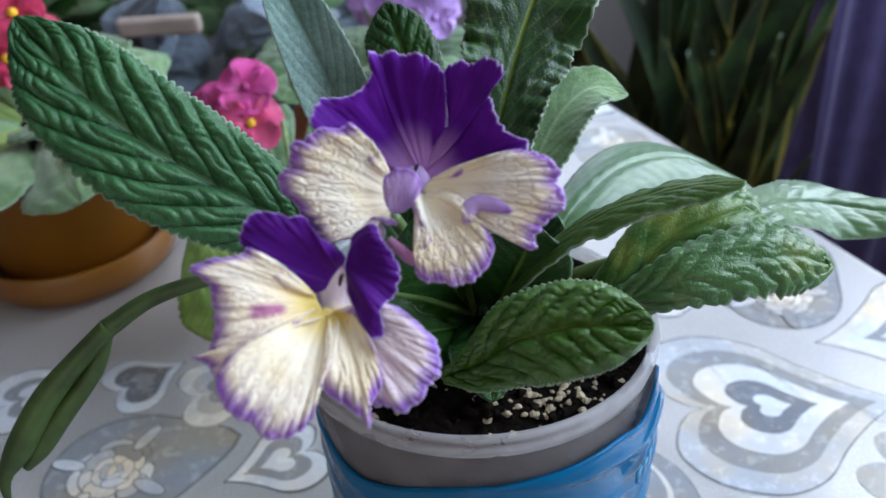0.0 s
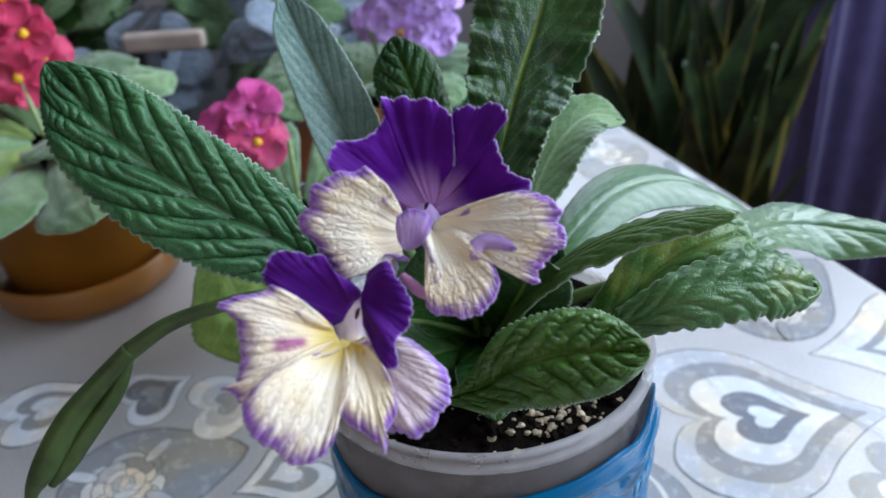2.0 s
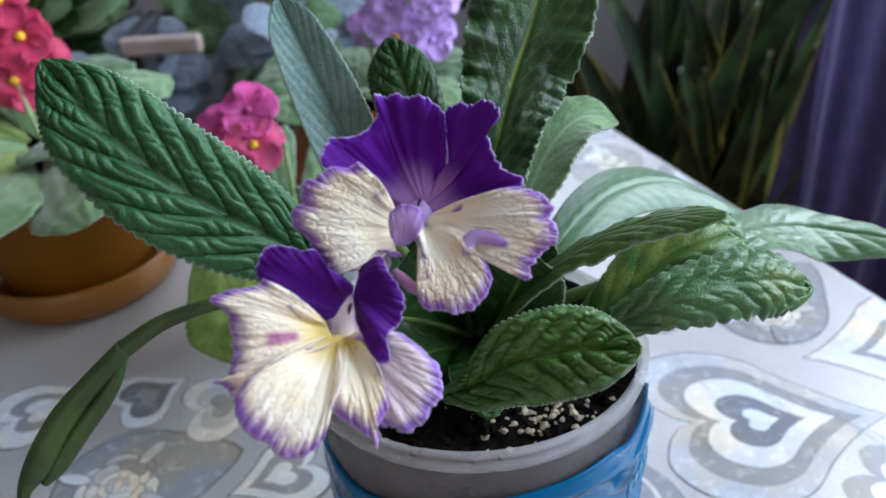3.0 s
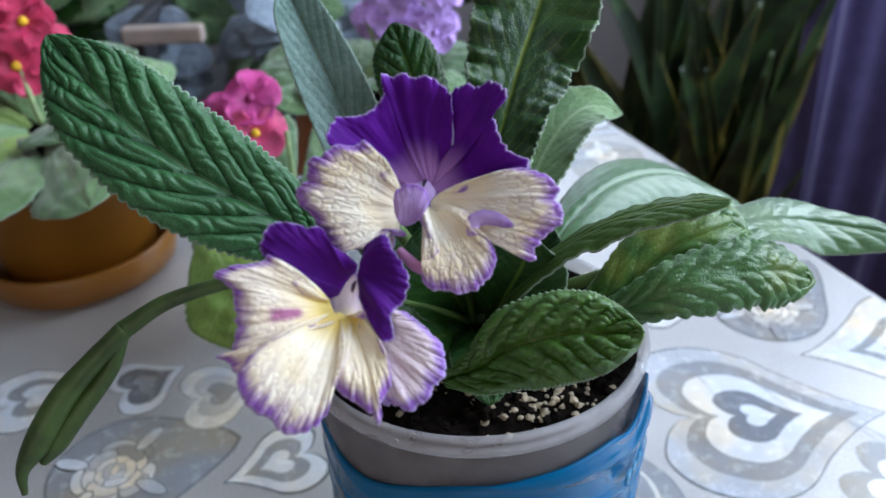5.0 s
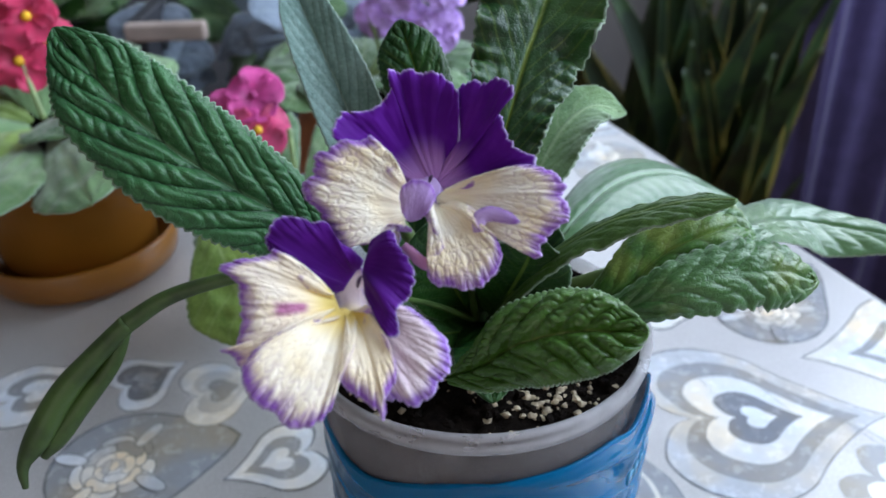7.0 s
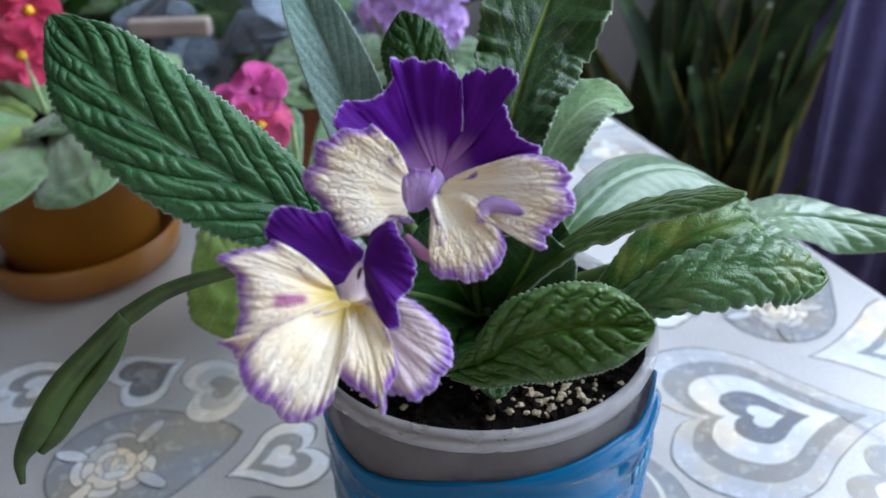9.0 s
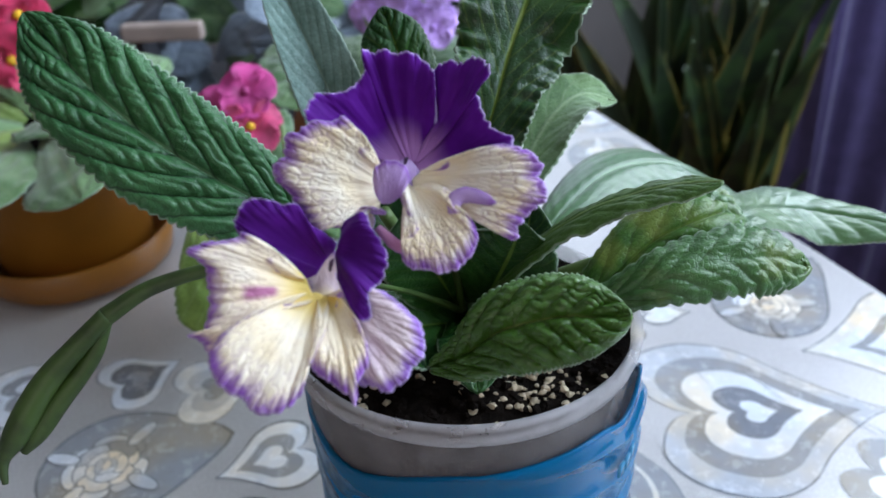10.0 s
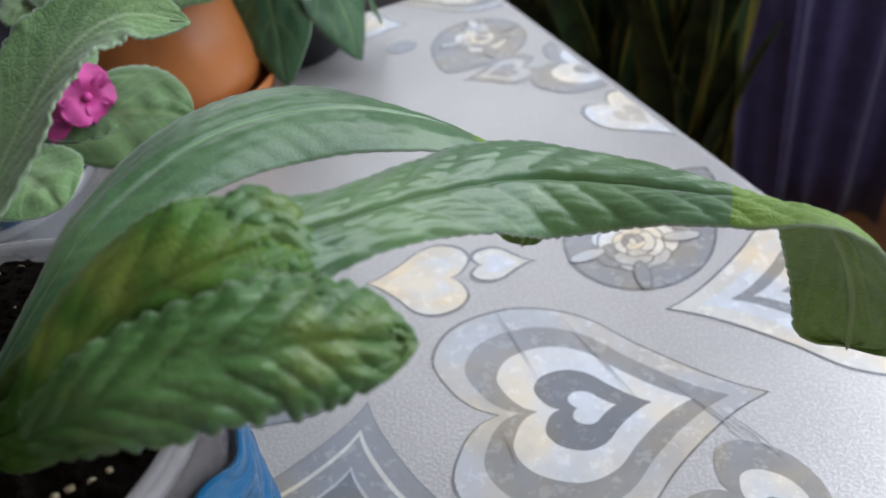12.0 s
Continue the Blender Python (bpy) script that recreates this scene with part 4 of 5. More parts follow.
def fan(base, outline, mat, parent, seed, bulge=0.001, n=56, m=190, frill=0.0005, ruffle=0.0012, dome=0.0016, pucker=0.0002, curl=0.0):
    """A petal spread from a short base line to a lobed outline, with branching puckers, a crimped brim and a rolled edge."""
    B, E = spline(base, m), spline(outline, m)
    nor = np.cross(E[2 * m // 3] - B[m // 2], E[m // 3] - B[m // 2])
    nor /= np.linalg.norm(nor)
    nor *= -1 if nor[1] > 0 else 1
    # crimps follow the length of the edge, not the number of its points
    run = np.concatenate([[0.0], np.cumsum(np.linalg.norm(np.diff(E, axis=0), axis=1))]) * 1000.0
    crimp = np.array([noise.noise(Vector((r * 0.9, seed, 0.0))) + 0.6 * noise.noise(Vector((r * 2.3, seed, 3.0))) for r in run])
    wave = np.array([noise.noise(Vector((r * 0.30, seed, 9.0))) + 0.6 * noise.noise(Vector((r * 0.8, seed, 5.0))) for r in run])
    soft = np.clip(np.minimum(np.arange(m), np.arange(m)[::-1]) / 12.0, 0, 1)
    out = E - B
    out /= np.linalg.norm(out, axis=1)[:, None]
    E = E + out * (frill * crimp * soft)[:, None]
    verts, uvs = [], []
    for i in range(n):
        u = i / (n - 1)
        s = u ** 0.9
        brim = max(0.0, (u - 0.8) / 0.2)
        for j in range(m):
            v = j / (m - 1)
            puck = (noise.noise(Vector((run[j] * 0.55 + 1.5 * u, u * 2.6, seed))) + 0.7 * noise.noise(Vector((run[j] * 1.3, u * 7.0, seed + 2)))) * pucker * min(1.0, u * 1.6) ** 1.6 * (1 - 0.6 * brim)
            lift = 1.5 * bulge * math.sin(math.pi * u ** 0.8) + dome * math.sin(math.pi * v) * math.sin(math.pi * min(1.0, u * 0.62))
            edge = ruffle * wave[j] * u ** 4 + 0.35 * frill * crimp[j] * brim - curl * brim ** 2 * (0.6 + 0.8 * wave[j])
            verts.append(B[j] * (1 - s) + E[j] * s + nor * (lift + puck + edge * soft[j]))
            uvs.append((u, v))
    faces = [(i * m + j, i * m + j + 1, (i + 1) * m + j + 1, (i + 1) * m + j) for i in range(n - 1) for j in range(m - 1)]
    ob = mesh_object("petal", verts, faces, mat, uvs, parent)
    so = ob.modifiers.new("thickness", "SOLIDIFY")
    so.thickness, so.offset = 0.0004, 0.0
    return ob


flower = part("flower", bmesh.new(), PETAL_DEEP, plant, "violet and cream streptocarpus bloom")
fan([(-0.0110, -0.0435, 0.1814), (-0.0098, -0.0429, 0.1824), (-0.0089, -0.0422, 0.1836)],
    [(-0.0043, -0.0474, 0.1841), (-0.0013, -0.0498, 0.1862), (0.0019, -0.0510, 0.1886), (0.0054, -0.0517, 0.1901), (0.0079, -0.0517, 0.1905), (0.0083, -0.0502, 0.1914), (0.0060, -0.0485, 0.1919), (0.0041, -0.0467, 0.1930), (0.0028, -0.0445, 0.1953), (0.0020, -0.0413, 0.1974), (0.0025, -0.0414, 0.1998), (0.0042, -0.0432, 0.2011), (0.0045, -0.0426, 0.2025), (0.0034, -0.0402, 0.2030), (0.0019, -0.0380, 0.2028), (-0.0001, -0.0373, 0.2015), (-0.0023, -0.0371, 0.2020), (-0.0045, -0.0355, 0.2004), (-0.0066, -0.0356, 0.1972), (-0.0080, -0.0369, 0.1918)], PETAL_PURPLE, flower, 32, bulge=-0.0016, dome=-0.0012, pucker=4e-05, ruffle=0.0007, frill=0.0007, curl=0.0018)
fan([(-0.0084, -0.0422, 0.1831), (-0.0107, -0.0425, 0.1827), (-0.0127, -0.0431, 0.1816)],
    [(-0.0047, -0.0402, 0.1907), (-0.0043, -0.0393, 0.1963), (-0.0047, -0.0386, 0.2007), (-0.0067, -0.0378, 0.2025), (-0.0088, -0.0383, 0.2041), (-0.0112, -0.0374, 0.2036), (-0.0136, -0.0382, 0.2047), (-0.0155, -0.0376, 0.2038), (-0.0174, -0.0393, 0.2051), (-0.0173, -0.0392, 0.2026), (-0.0173, -0.0398, 0.2010), (-0.0195, -0.0408, 0.1988), (-0.0220, -0.0424, 0.1982), (-0.0262, -0.0438, 0.1986), (-0.0276, -0.0455, 0.1977), (-0.0282, -0.0476, 0.1957), (-0.0259, -0.0475, 0.1928), (-0.0216, -0.0471, 0.1882), (-0.0176, -0.0458, 0.1836)], PETAL_PURPLE, flower, 31, bulge=-0.0016, dome=-0.0012, pucker=4e-05, ruffle=0.0007, frill=0.0007, curl=0.0018)
fan([(-0.0160, -0.0551, 0.1811), (-0.0143, -0.0535, 0.1837), (-0.0155, -0.0518, 0.1868)],
    [(-0.0163, -0.0604, 0.1831), (-0.0182, -0.0602, 0.1836), (-0.0208, -0.0613, 0.1823), (-0.0224, -0.0622, 0.1811), (-0.0249, -0.0625, 0.1812), (-0.0266, -0.0629, 0.1808), (-0.0277, -0.0626, 0.1817), (-0.0286, -0.0613, 0.1839), (-0.0302, -0.0605, 0.1859), (-0.0312, -0.0596, 0.1877), (-0.0333, -0.0590, 0.1895), (-0.0331, -0.0579, 0.1915), (-0.0317, -0.0570, 0.1927), (-0.0311, -0.0560, 0.1944), (-0.0309, -0.0553, 0.1958), (-0.0285, -0.0546, 0.1964), (-0.0264, -0.0536, 0.1977), (-0.0234, -0.0535, 0.1973), (-0.0208, -0.0529, 0.1978), (-0.0200, -0.0533, 0.1968), (-0.0187, -0.0536, 0.1960), (-0.0184, -0.0543, 0.1945), (-0.0193, -0.0552, 0.1928), (-0.0179, -0.0536, 0.1902), (-0.0160, -0.0524, 0.1879)], PETAL_CREAM, flower, 33, bulge=0.0012, pucker=0.00022, ruffle=0.0012, frill=0.0008, curl=0.0022)
fan([(-0.0081, -0.0504, 0.1849), (-0.0094, -0.0509, 0.1840), (-0.0093, -0.0517, 0.1825)],
    [(-0.0055, -0.0528, 0.1868), (-0.0017, -0.0545, 0.1880), (0.0010, -0.0544, 0.1905), (0.0038, -0.0556, 0.1919), (0.0064, -0.0556, 0.1926), (0.0093, -0.0561, 0.1922), (0.0118, -0.0569, 0.1914), (0.0133, -0.0579, 0.1898), (0.0135, -0.0587, 0.1885), (0.0125, -0.0589, 0.1878), (0.0137, -0.0596, 0.1870), (0.0143, -0.0609, 0.1850), (0.0135, -0.0615, 0.1837), (0.0118, -0.0618, 0.1827), (0.0104, -0.0624, 0.1814), (0.0089, -0.0631, 0.1801), (0.0090, -0.0640, 0.1787), (0.0079, -0.0642, 0.1781), (0.0077, -0.0632, 0.1796), (0.0068, -0.0619, 0.1814), (0.0049, -0.0607, 0.1831), (0.0024, -0.0600, 0.1839), (-0.0006, -0.0581, 0.1838), (-0.0041, -0.0560, 0.1832), (-0.0072, -0.0530, 0.1823)], PETAL_CREAM, flower, 34, bulge=0.0012, pucker=0.00022, ruffle=0.0012, frill=0.0008, curl=0.0022)
fan([(-0.0083, -0.0527, 0.1828), (-0.0099, -0.0524, 0.1834), (-0.0111, -0.0520, 0.1842)],
    [(-0.0065, -0.0548, 0.1831), (-0.0042, -0.0569, 0.1835), (-0.0022, -0.0577, 0.1843), (-0.0020, -0.0615, 0.1838), (-0.0013, -0.0626, 0.1821), (0.0008, -0.0630, 0.1816), (0.0017, -0.0643, 0.1798), (0.0012, -0.0658, 0.1774), (-0.0004, -0.0669, 0.1757), (-0.0023, -0.0676, 0.1745), (-0.0049, -0.0679, 0.1741), (-0.0074, -0.0675, 0.1746), (-0.0099, -0.0672, 0.1750), (-0.0114, -0.0664, 0.1762), (-0.0110, -0.0653, 0.1777), (-0.0094, -0.0647, 0.1787), (-0.0085, -0.0637, 0.1801), (-0.0094, -0.0626, 0.1819), (-0.0103, -0.0618, 0.1832), (-0.0112, -0.0581, 0.1835), (-0.0122, -0.0554, 0.1842)], PETAL_CREAM, flower, 35, bulge=0.0012, pucker=0.00022, ruffle=0.0012, frill=0.0008, curl=0.0022)
fan([(-0.0151, -0.0579, 0.1832), (-0.0139, -0.0579, 0.1831), (-0.0125, -0.0576, 0.1835)],
    [(-0.0160, -0.0584, 0.1863), (-0.0160, -0.0572, 0.1886), (-0.0152, -0.0563, 0.1901), (-0.0128, -0.0558, 0.1909), (-0.0104, -0.0563, 0.1897), (-0.0099, -0.0575, 0.1875), (-0.0113, -0.0584, 0.1859)], PETAL_LILAC, flower, 36, bulge=0.0008, dome=0.0012, pucker=5e-05, ruffle=0.0004, frill=0.0003, curl=0.0)
petal([(-0.0023, -0.0622, 0.1827, 0.0007), (-0.0020, -0.0611, 0.1845, 0.0012), (-0.0005, -0.0606, 0.1854, 0.0013), (0.0023, -0.0610, 0.1852, 0.0011), (0.0049, -0.0617, 0.1843, 0.0006)], PETAL_LILAC, flower, (0.0, -0.95, 0.3), seed=38, n=40, m=21, ruffle=0.05, roundtip=0.2, cup=-0.4)
petal([(-0.0158, -0.0624, 0.1808, 0.0005), (-0.0145, -0.0631, 0.1795, 0.0008), (-0.0125, -0.0641, 0.1779, 0.0010), (-0.0101, -0.0643, 0.1774, 0.0011), (-0.0087, -0.0635, 0.1786, 0.0012), (-0.0089, -0.0626, 0.1800, 0.0008)], PETAL_PINKISH, flower, (0.0, -0.95, 0.3), seed=39, n=40, m=21, ruffle=0.05, roundtip=0.15, cup=-0.4)
petal([(-0.0179, -0.0589, 0.1818, 0.0004), (-0.0171, -0.0596, 0.1807, 0.0007), (-0.0174, -0.0607, 0.1789, 0.0004)], PETAL_PALE, flower, (0.0, -0.95, 0.3), seed=37, n=40, m=21, ruffle=0.05, roundtip=0.2)
petal([(-0.0203, -0.0600, 0.1823, 0.0003), (-0.0172, -0.0595, 0.1827, 0.0006), (-0.0144, -0.0597, 0.1821, 0.0005)], PETAL_LILAC, flower, (0.0, -0.95, 0.3), seed=30, n=40, m=21, ruffle=0.05, roundtip=0.2)
tube("corolla_tube", [(-0.011, -0.0471, 0.1841, 0.0022), (-0.0098, -0.0389, 0.1766, 0.0023), (-0.007, -0.0253, 0.1607, 0.0018), (-0.0057, -0.0225, 0.1558, 0.0009)], PETAL_LILAC, flower)
tube("pedicel", [(-0.0057, -0.0225, 0.1558, 0.0008), (-0.0023, -0.0146, 0.1404, 0.0009), (-0.0002, -0.0078, 0.1214, 0.0011)], STEM, flower)
tube("stamen", [(-0.0109, -0.0483, 0.1859, 0.0002), (-0.0106, -0.0492, 0.1873, 0.0004), (-0.0102, -0.0492, 0.1878, 0.0002)], ANTHER, flower, 12, 8)

flower = part("flower", bmesh.new(), PETAL_DEEP, plant, "cream streptocarpus bloom with violet upper petals")
fan([(-0.0271, -0.0660, 0.1738), (-0.0258, -0.0647, 0.1753), (-0.0245, -0.0636, 0.1766)],
    [(-0.0307, -0.0684, 0.1747), (-0.0337, -0.0699, 0.1771), (-0.0353, -0.0695, 0.1799), (-0.0346, -0.0680, 0.1820), (-0.0374, -0.0681, 0.1828), (-0.0391, -0.0674, 0.1846), (-0.0389, -0.0660, 0.1867), (-0.0375, -0.0648, 0.1882), (-0.0353, -0.0641, 0.1885), (-0.0335, -0.0640, 0.1880), (-0.0316, -0.0641, 0.1872), (-0.0292, -0.0638, 0.1869), (-0.0278, -0.0648, 0.1848), (-0.0269, -0.0646, 0.1829), (-0.0251, -0.0643, 0.1812), (-0.0233, -0.0634, 0.1785)], PETAL_DEEP, flower, 41, bulge=0.0006, dome=0.0012, pucker=4e-05, ruffle=0.0007, frill=0.0007, curl=0.0018)
fan([(-0.0219, -0.0630, 0.1807), (-0.0231, -0.0652, 0.1776), (-0.0229, -0.0672, 0.1747)],
    [(-0.0206, -0.0638, 0.1830), (-0.0180, -0.0638, 0.1845), (-0.0168, -0.0666, 0.1836), (-0.0154, -0.0675, 0.1820), (-0.0141, -0.0692, 0.1793), (-0.0143, -0.0712, 0.1765), (-0.0158, -0.0722, 0.1753), (-0.0170, -0.0756, 0.1756), (-0.0168, -0.0780, 0.1734), (-0.0179, -0.0787, 0.1727), (-0.0194, -0.0775, 0.1734), (-0.0202, -0.0749, 0.1747), (-0.0218, -0.0712, 0.1741)], PETAL_DEEP, flower, 42, bulge=0.0006, dome=0.0012, pucker=4e-05, ruffle=0.0007, frill=0.0007, curl=0.0018)
fan([(-0.0269, -0.0706, 0.1717), (-0.0253, -0.0709, 0.1710), (-0.0234, -0.0704, 0.1713)],
    [(-0.0298, -0.0660, 0.1735), (-0.0277, -0.0646, 0.1750), (-0.0262, -0.0633, 0.1765), (-0.0246, -0.0627, 0.1770), (-0.0231, -0.0634, 0.1758), (-0.0226, -0.0651, 0.1732), (-0.0222, -0.0671, 0.1705)], PETAL_PALE, flower, 47, bulge=-0.001, dome=0.0, pucker=5e-05, ruffle=0.0002, frill=0.0002, curl=0.0)
fan([(-0.0271, -0.0711, 0.1720), (-0.0278, -0.0700, 0.1735), (-0.0285, -0.0690, 0.1751)],
    [(-0.0302, -0.0747, 0.1730), (-0.0337, -0.0769, 0.1737), (-0.0373, -0.0786, 0.1735), (-0.0401, -0.0801, 0.1726), (-0.0419, -0.0823, 0.1708), (-0.0435, -0.0823, 0.1714), (-0.0442, -0.0817, 0.1724), (-0.0461, -0.0816, 0.1733), (-0.0441, -0.0810, 0.1731), (-0.0432, -0.0795, 0.1747), (-0.0427, -0.0773, 0.1772), (-0.0430, -0.0760, 0.1792), (-0.0432, -0.0744, 0.1815), (-0.0446, -0.0738, 0.1830), (-0.0460, -0.0734, 0.1843), (-0.0442, -0.0724, 0.1848), (-0.0415, -0.0716, 0.1848), (-0.0387, -0.0709, 0.1847), (-0.0369, -0.0701, 0.1852), (-0.0346, -0.0705, 0.1837), (-0.0345, -0.0721, 0.1812), (-0.0328, -0.0715, 0.1781), (-0.0298, -0.0700, 0.1758)], PETAL_CREAM_MARKED, flower, 43, bulge=0.0012, pucker=0.00022, ruffle=0.0012, frill=0.0008, curl=0.0022)
fan([(-0.0251, -0.0701, 0.1719), (-0.0239, -0.0697, 0.1721), (-0.0227, -0.0692, 0.1726)],
    [(-0.0197, -0.0732, 0.1727), (-0.0173, -0.0739, 0.1749), (-0.0157, -0.0735, 0.1752), (-0.0138, -0.0741, 0.1743), (-0.0119, -0.0750, 0.1730), (-0.0102, -0.0762, 0.1714), (-0.0089, -0.0768, 0.1706), (-0.0083, -0.0784, 0.1687), (-0.0081, -0.0803, 0.1665), (-0.0095, -0.0812, 0.1655), (-0.0105, -0.0821, 0.1645), (-0.0109, -0.0831, 0.1635), (-0.0126, -0.0837, 0.1629), (-0.0150, -0.0846, 0.1621), (-0.0164, -0.0838, 0.1631), (-0.0183, -0.0839, 0.1632), (-0.0197, -0.0832, 0.1641), (-0.0206, -0.0810, 0.1666), (-0.0221, -0.0764, 0.1691)], PETAL_PALE, flower, 44, bulge=0.0012, pucker=0.00022, ruffle=0.0012, frill=0.0008, curl=0.0022)
fan([(-0.0270, -0.0704, 0.1715), (-0.0254, -0.0699, 0.1718), (-0.0238, -0.0696, 0.1719)],
    [(-0.0250, -0.0784, 0.1704), (-0.0248, -0.0816, 0.1705), (-0.0256, -0.0827, 0.1694), (-0.0264, -0.0837, 0.1684), (-0.0255, -0.0847, 0.1671), (-0.0237, -0.0855, 0.1659), (-0.0219, -0.0864, 0.1647), (-0.0205, -0.0870, 0.1639), (-0.0197, -0.0880, 0.1627), (-0.0193, -0.0871, 0.1636), (-0.0196, -0.0860, 0.1648), (-0.0184, -0.0847, 0.1660), (-0.0175, -0.0834, 0.1673), (-0.0174, -0.0815, 0.1694), (-0.0186, -0.0797, 0.1717), (-0.0210, -0.0744, 0.1715)], PETAL_CREAM_YELLOW, flower, 46, bulge=0.0012, pucker=0.00022, ruffle=0.0012, frill=0.0008, curl=0.0022)
fan([(-0.0250, -0.0703, 0.1712), (-0.0264, -0.0697, 0.1722), (-0.0279, -0.0699, 0.1724)],
    [(-0.0247, -0.0790, 0.1712), (-0.0248, -0.0816, 0.1705), (-0.0258, -0.0838, 0.1697), (-0.0269, -0.0849, 0.1687), (-0.0275, -0.0865, 0.1670), (-0.0282, -0.0882, 0.1655), (-0.0300, -0.0896, 0.1644), (-0.0314, -0.0903, 0.1640), (-0.0336, -0.0908, 0.1641), (-0.0358, -0.0905, 0.1651), (-0.0367, -0.0895, 0.1663), (-0.0384, -0.0893, 0.1672), (-0.0402, -0.0886, 0.1685), (-0.0415, -0.0873, 0.1704), (-0.0418, -0.0858, 0.1722), (-0.0407, -0.0839, 0.1740), (-0.0388, -0.0824, 0.1751), (-0.0366, -0.0812, 0.1758), (-0.0344, -0.0783, 0.1745), (-0.0312, -0.0758, 0.1735)], PETAL_CREAM_YELLOW, flower, 45, bulge=0.0012, pucker=0.00022, ruffle=0.0012, frill=0.0008, curl=0.0022)
tube("corolla_tube", [(-0.0248, -0.0658, 0.1727, 0.0014), (-0.0247, -0.0605, 0.1689, 0.0014), (-0.024, -0.0532, 0.1636, 0.001), (-0.023, -0.0467, 0.1589, 0.0007)], PETAL_LILAC, flower)
tube("pedicel", [(-0.023, -0.0467, 0.1589, 0.0006), (-0.0119, -0.0224, 0.1376, 0.0007), (-0.0007, -0.0079, 0.1213, 0.0011)], STEM, flower)
tube("stamen", [(-0.0241, -0.0684, 0.176, 0.0002), (-0.0236, -0.0692, 0.178, 0.0004), (-0.0231, -0.069, 0.1788, 0.0002)], ANTHER, flower, 12, 8)

# ---- plants behind ----
OCHRE = plain("ochre_plastic", (0.25, 0.098, 0.010), 0.4, 0.12, 20, 0.05)
TERRACOTTA = plain("terracotta_glaze", (0.40, 0.13, 0.035), 0.35, 0.15, 25, 0.08)


def round_pot(name, x, y, r, h, mat, label, saucer=True):
    ob = thing(name, label, "pot")
    ob.location = (x, y, 0)
    z0 = 0.006 if saucer else 0.0
    lathe("body", [(0, z0), (r * 0.74, z0), (r * 0.78, z0 + 0.003), (r * 0.93, z0 + h * 0.82), (r * 1.0, z0 + h * 0.83), (r * 1.02, z0 + h), (r * 0.95, z0 + h), (r * 0.9, z0 + h * 0.86), (r * 0.7, z0 + 0.012), (0, z0 + 0.012)], mat, ob, 64)
    if saucer:
        lathe("saucer", [(0, 0.001), (r * 0.88, 0.001), (r * 0.98, 0.004), (r * 1.04, 0.022), (r * 1.01, 0.023), (r * 0.94, 0.007), (0, 0.005)], mat, ob, 64)
    lathe("soil", [(0, z0 + h * 0.9), (r * 0.5, z0 + h * 0.91), (r * 0.93, z0 + h * 0.88)], SOIL, ob, 48)
    return ob


round_pot("ochre_pot", -0.222, 0.222, 0.054, 0.082, OCHRE, "ochre yellow plastic pot standing in a saucer")
jar = thing("terracotta_pot", "glossy bulbous terracotta pot on a saucer", "pot")
jar.location = (-0.056, 0.308, 0)
lathe("body", [(0, 0.006), (0.040, 0.006), (0.0475, 0.012), (0.0505, 0.022), (0.0500, 0.032), (0.0455, 0.048), (0.0410, 0.060), (0.0398, 0.070), (0.0405, 0.073), (0.0385, 0.074), (0.0370, 0.070), (0.0400, 0.050), (0.0380, 0.020), (0, 0.018)], TERRACOTTA, jar, 64)
lathe("saucer", [(0, 0.001), (0.046, 0.001), (0.053, 0.004), (0.0575, 0.014), (0.0560, 0.0155), (0.050, 0.007), (0, 0.005)], TERRACOTTA, jar, 64)
lathe("soil", [(0, 0.066), (0.022, 0.067), (0.0375, 0.065)], SOIL, jar, 48)
SILVER = plain("silver_plastic", (0.55, 0.57, 0.60), 0.18, 0.1, 30, 0.1, Metallic=0.8)
round_pot("silver_pot", -0.076, 0.158, 0.036, 0.066, SILVER, "small shiny silver plastic pot", saucer=False)

def violet_leaf(name, parent, base, tip, width, mat, seed, up=(0, -0.3, 1)):
    b, t = Vector(base), Vector(tip)
    mid = b.lerp(t, 0.35) + Vector((0, 0, 0.006))
    far = b.lerp(t, 0.75) + Vector((0, 0, 0.006))
    return blade(name, [(*b, 0.002), (*mid, width * 0.6), (*far, width), (*t, width * 0.8)], up, mat, parent, 40, 19, cup=-0.15, ruffle=0.06, waves=3, crenate=0.05, teeth=18, groove=0.0008, roundtip=0.5, cockle=0.1, seed=seed)


def bloom(parent, c, face, r, mat, eye_mat, seed, petals=5):
    """A small ruffled bloom with its own petals and a yellow eye."""
    rng = np.random.default_rng(seed)
    f = Vector(face).normalized()
    a = f.orthogonal().normalized()
    b = f.cross(a)
    c = Vector(c)
    fl = part("flower", bmesh.new(), mat, parent)
    for k in range(petals):
        ang = 6.283 * k / petals + rng.uniform(-0.2, 0.2)
        d = a * math.cos(ang) + b * math.sin(ang)
        rr = r * rng.uniform(0.85, 1.15)
        blade("petal", [(*(c + d * 0.001), 0.0015), (*(c + d * rr * 0.5 + f * 0.002), rr * 0.5), (*(c + d * rr + f * rng.uniform(-0.003, 0.003)), rr * 0.55)], f, mat, fl, 16, 13, cup=0.2, ruffle=0.16, waves=2, roundtip=0.5, seed=seed * 7 + k)
    bm = bmesh.new()
    bmesh.ops.create_icosphere(bm, subdivisions=2, radius=r * 0.16, matrix=Matrix.Translation(c + f * 0.002))
    part("eye", bm, eye_mat, fl)


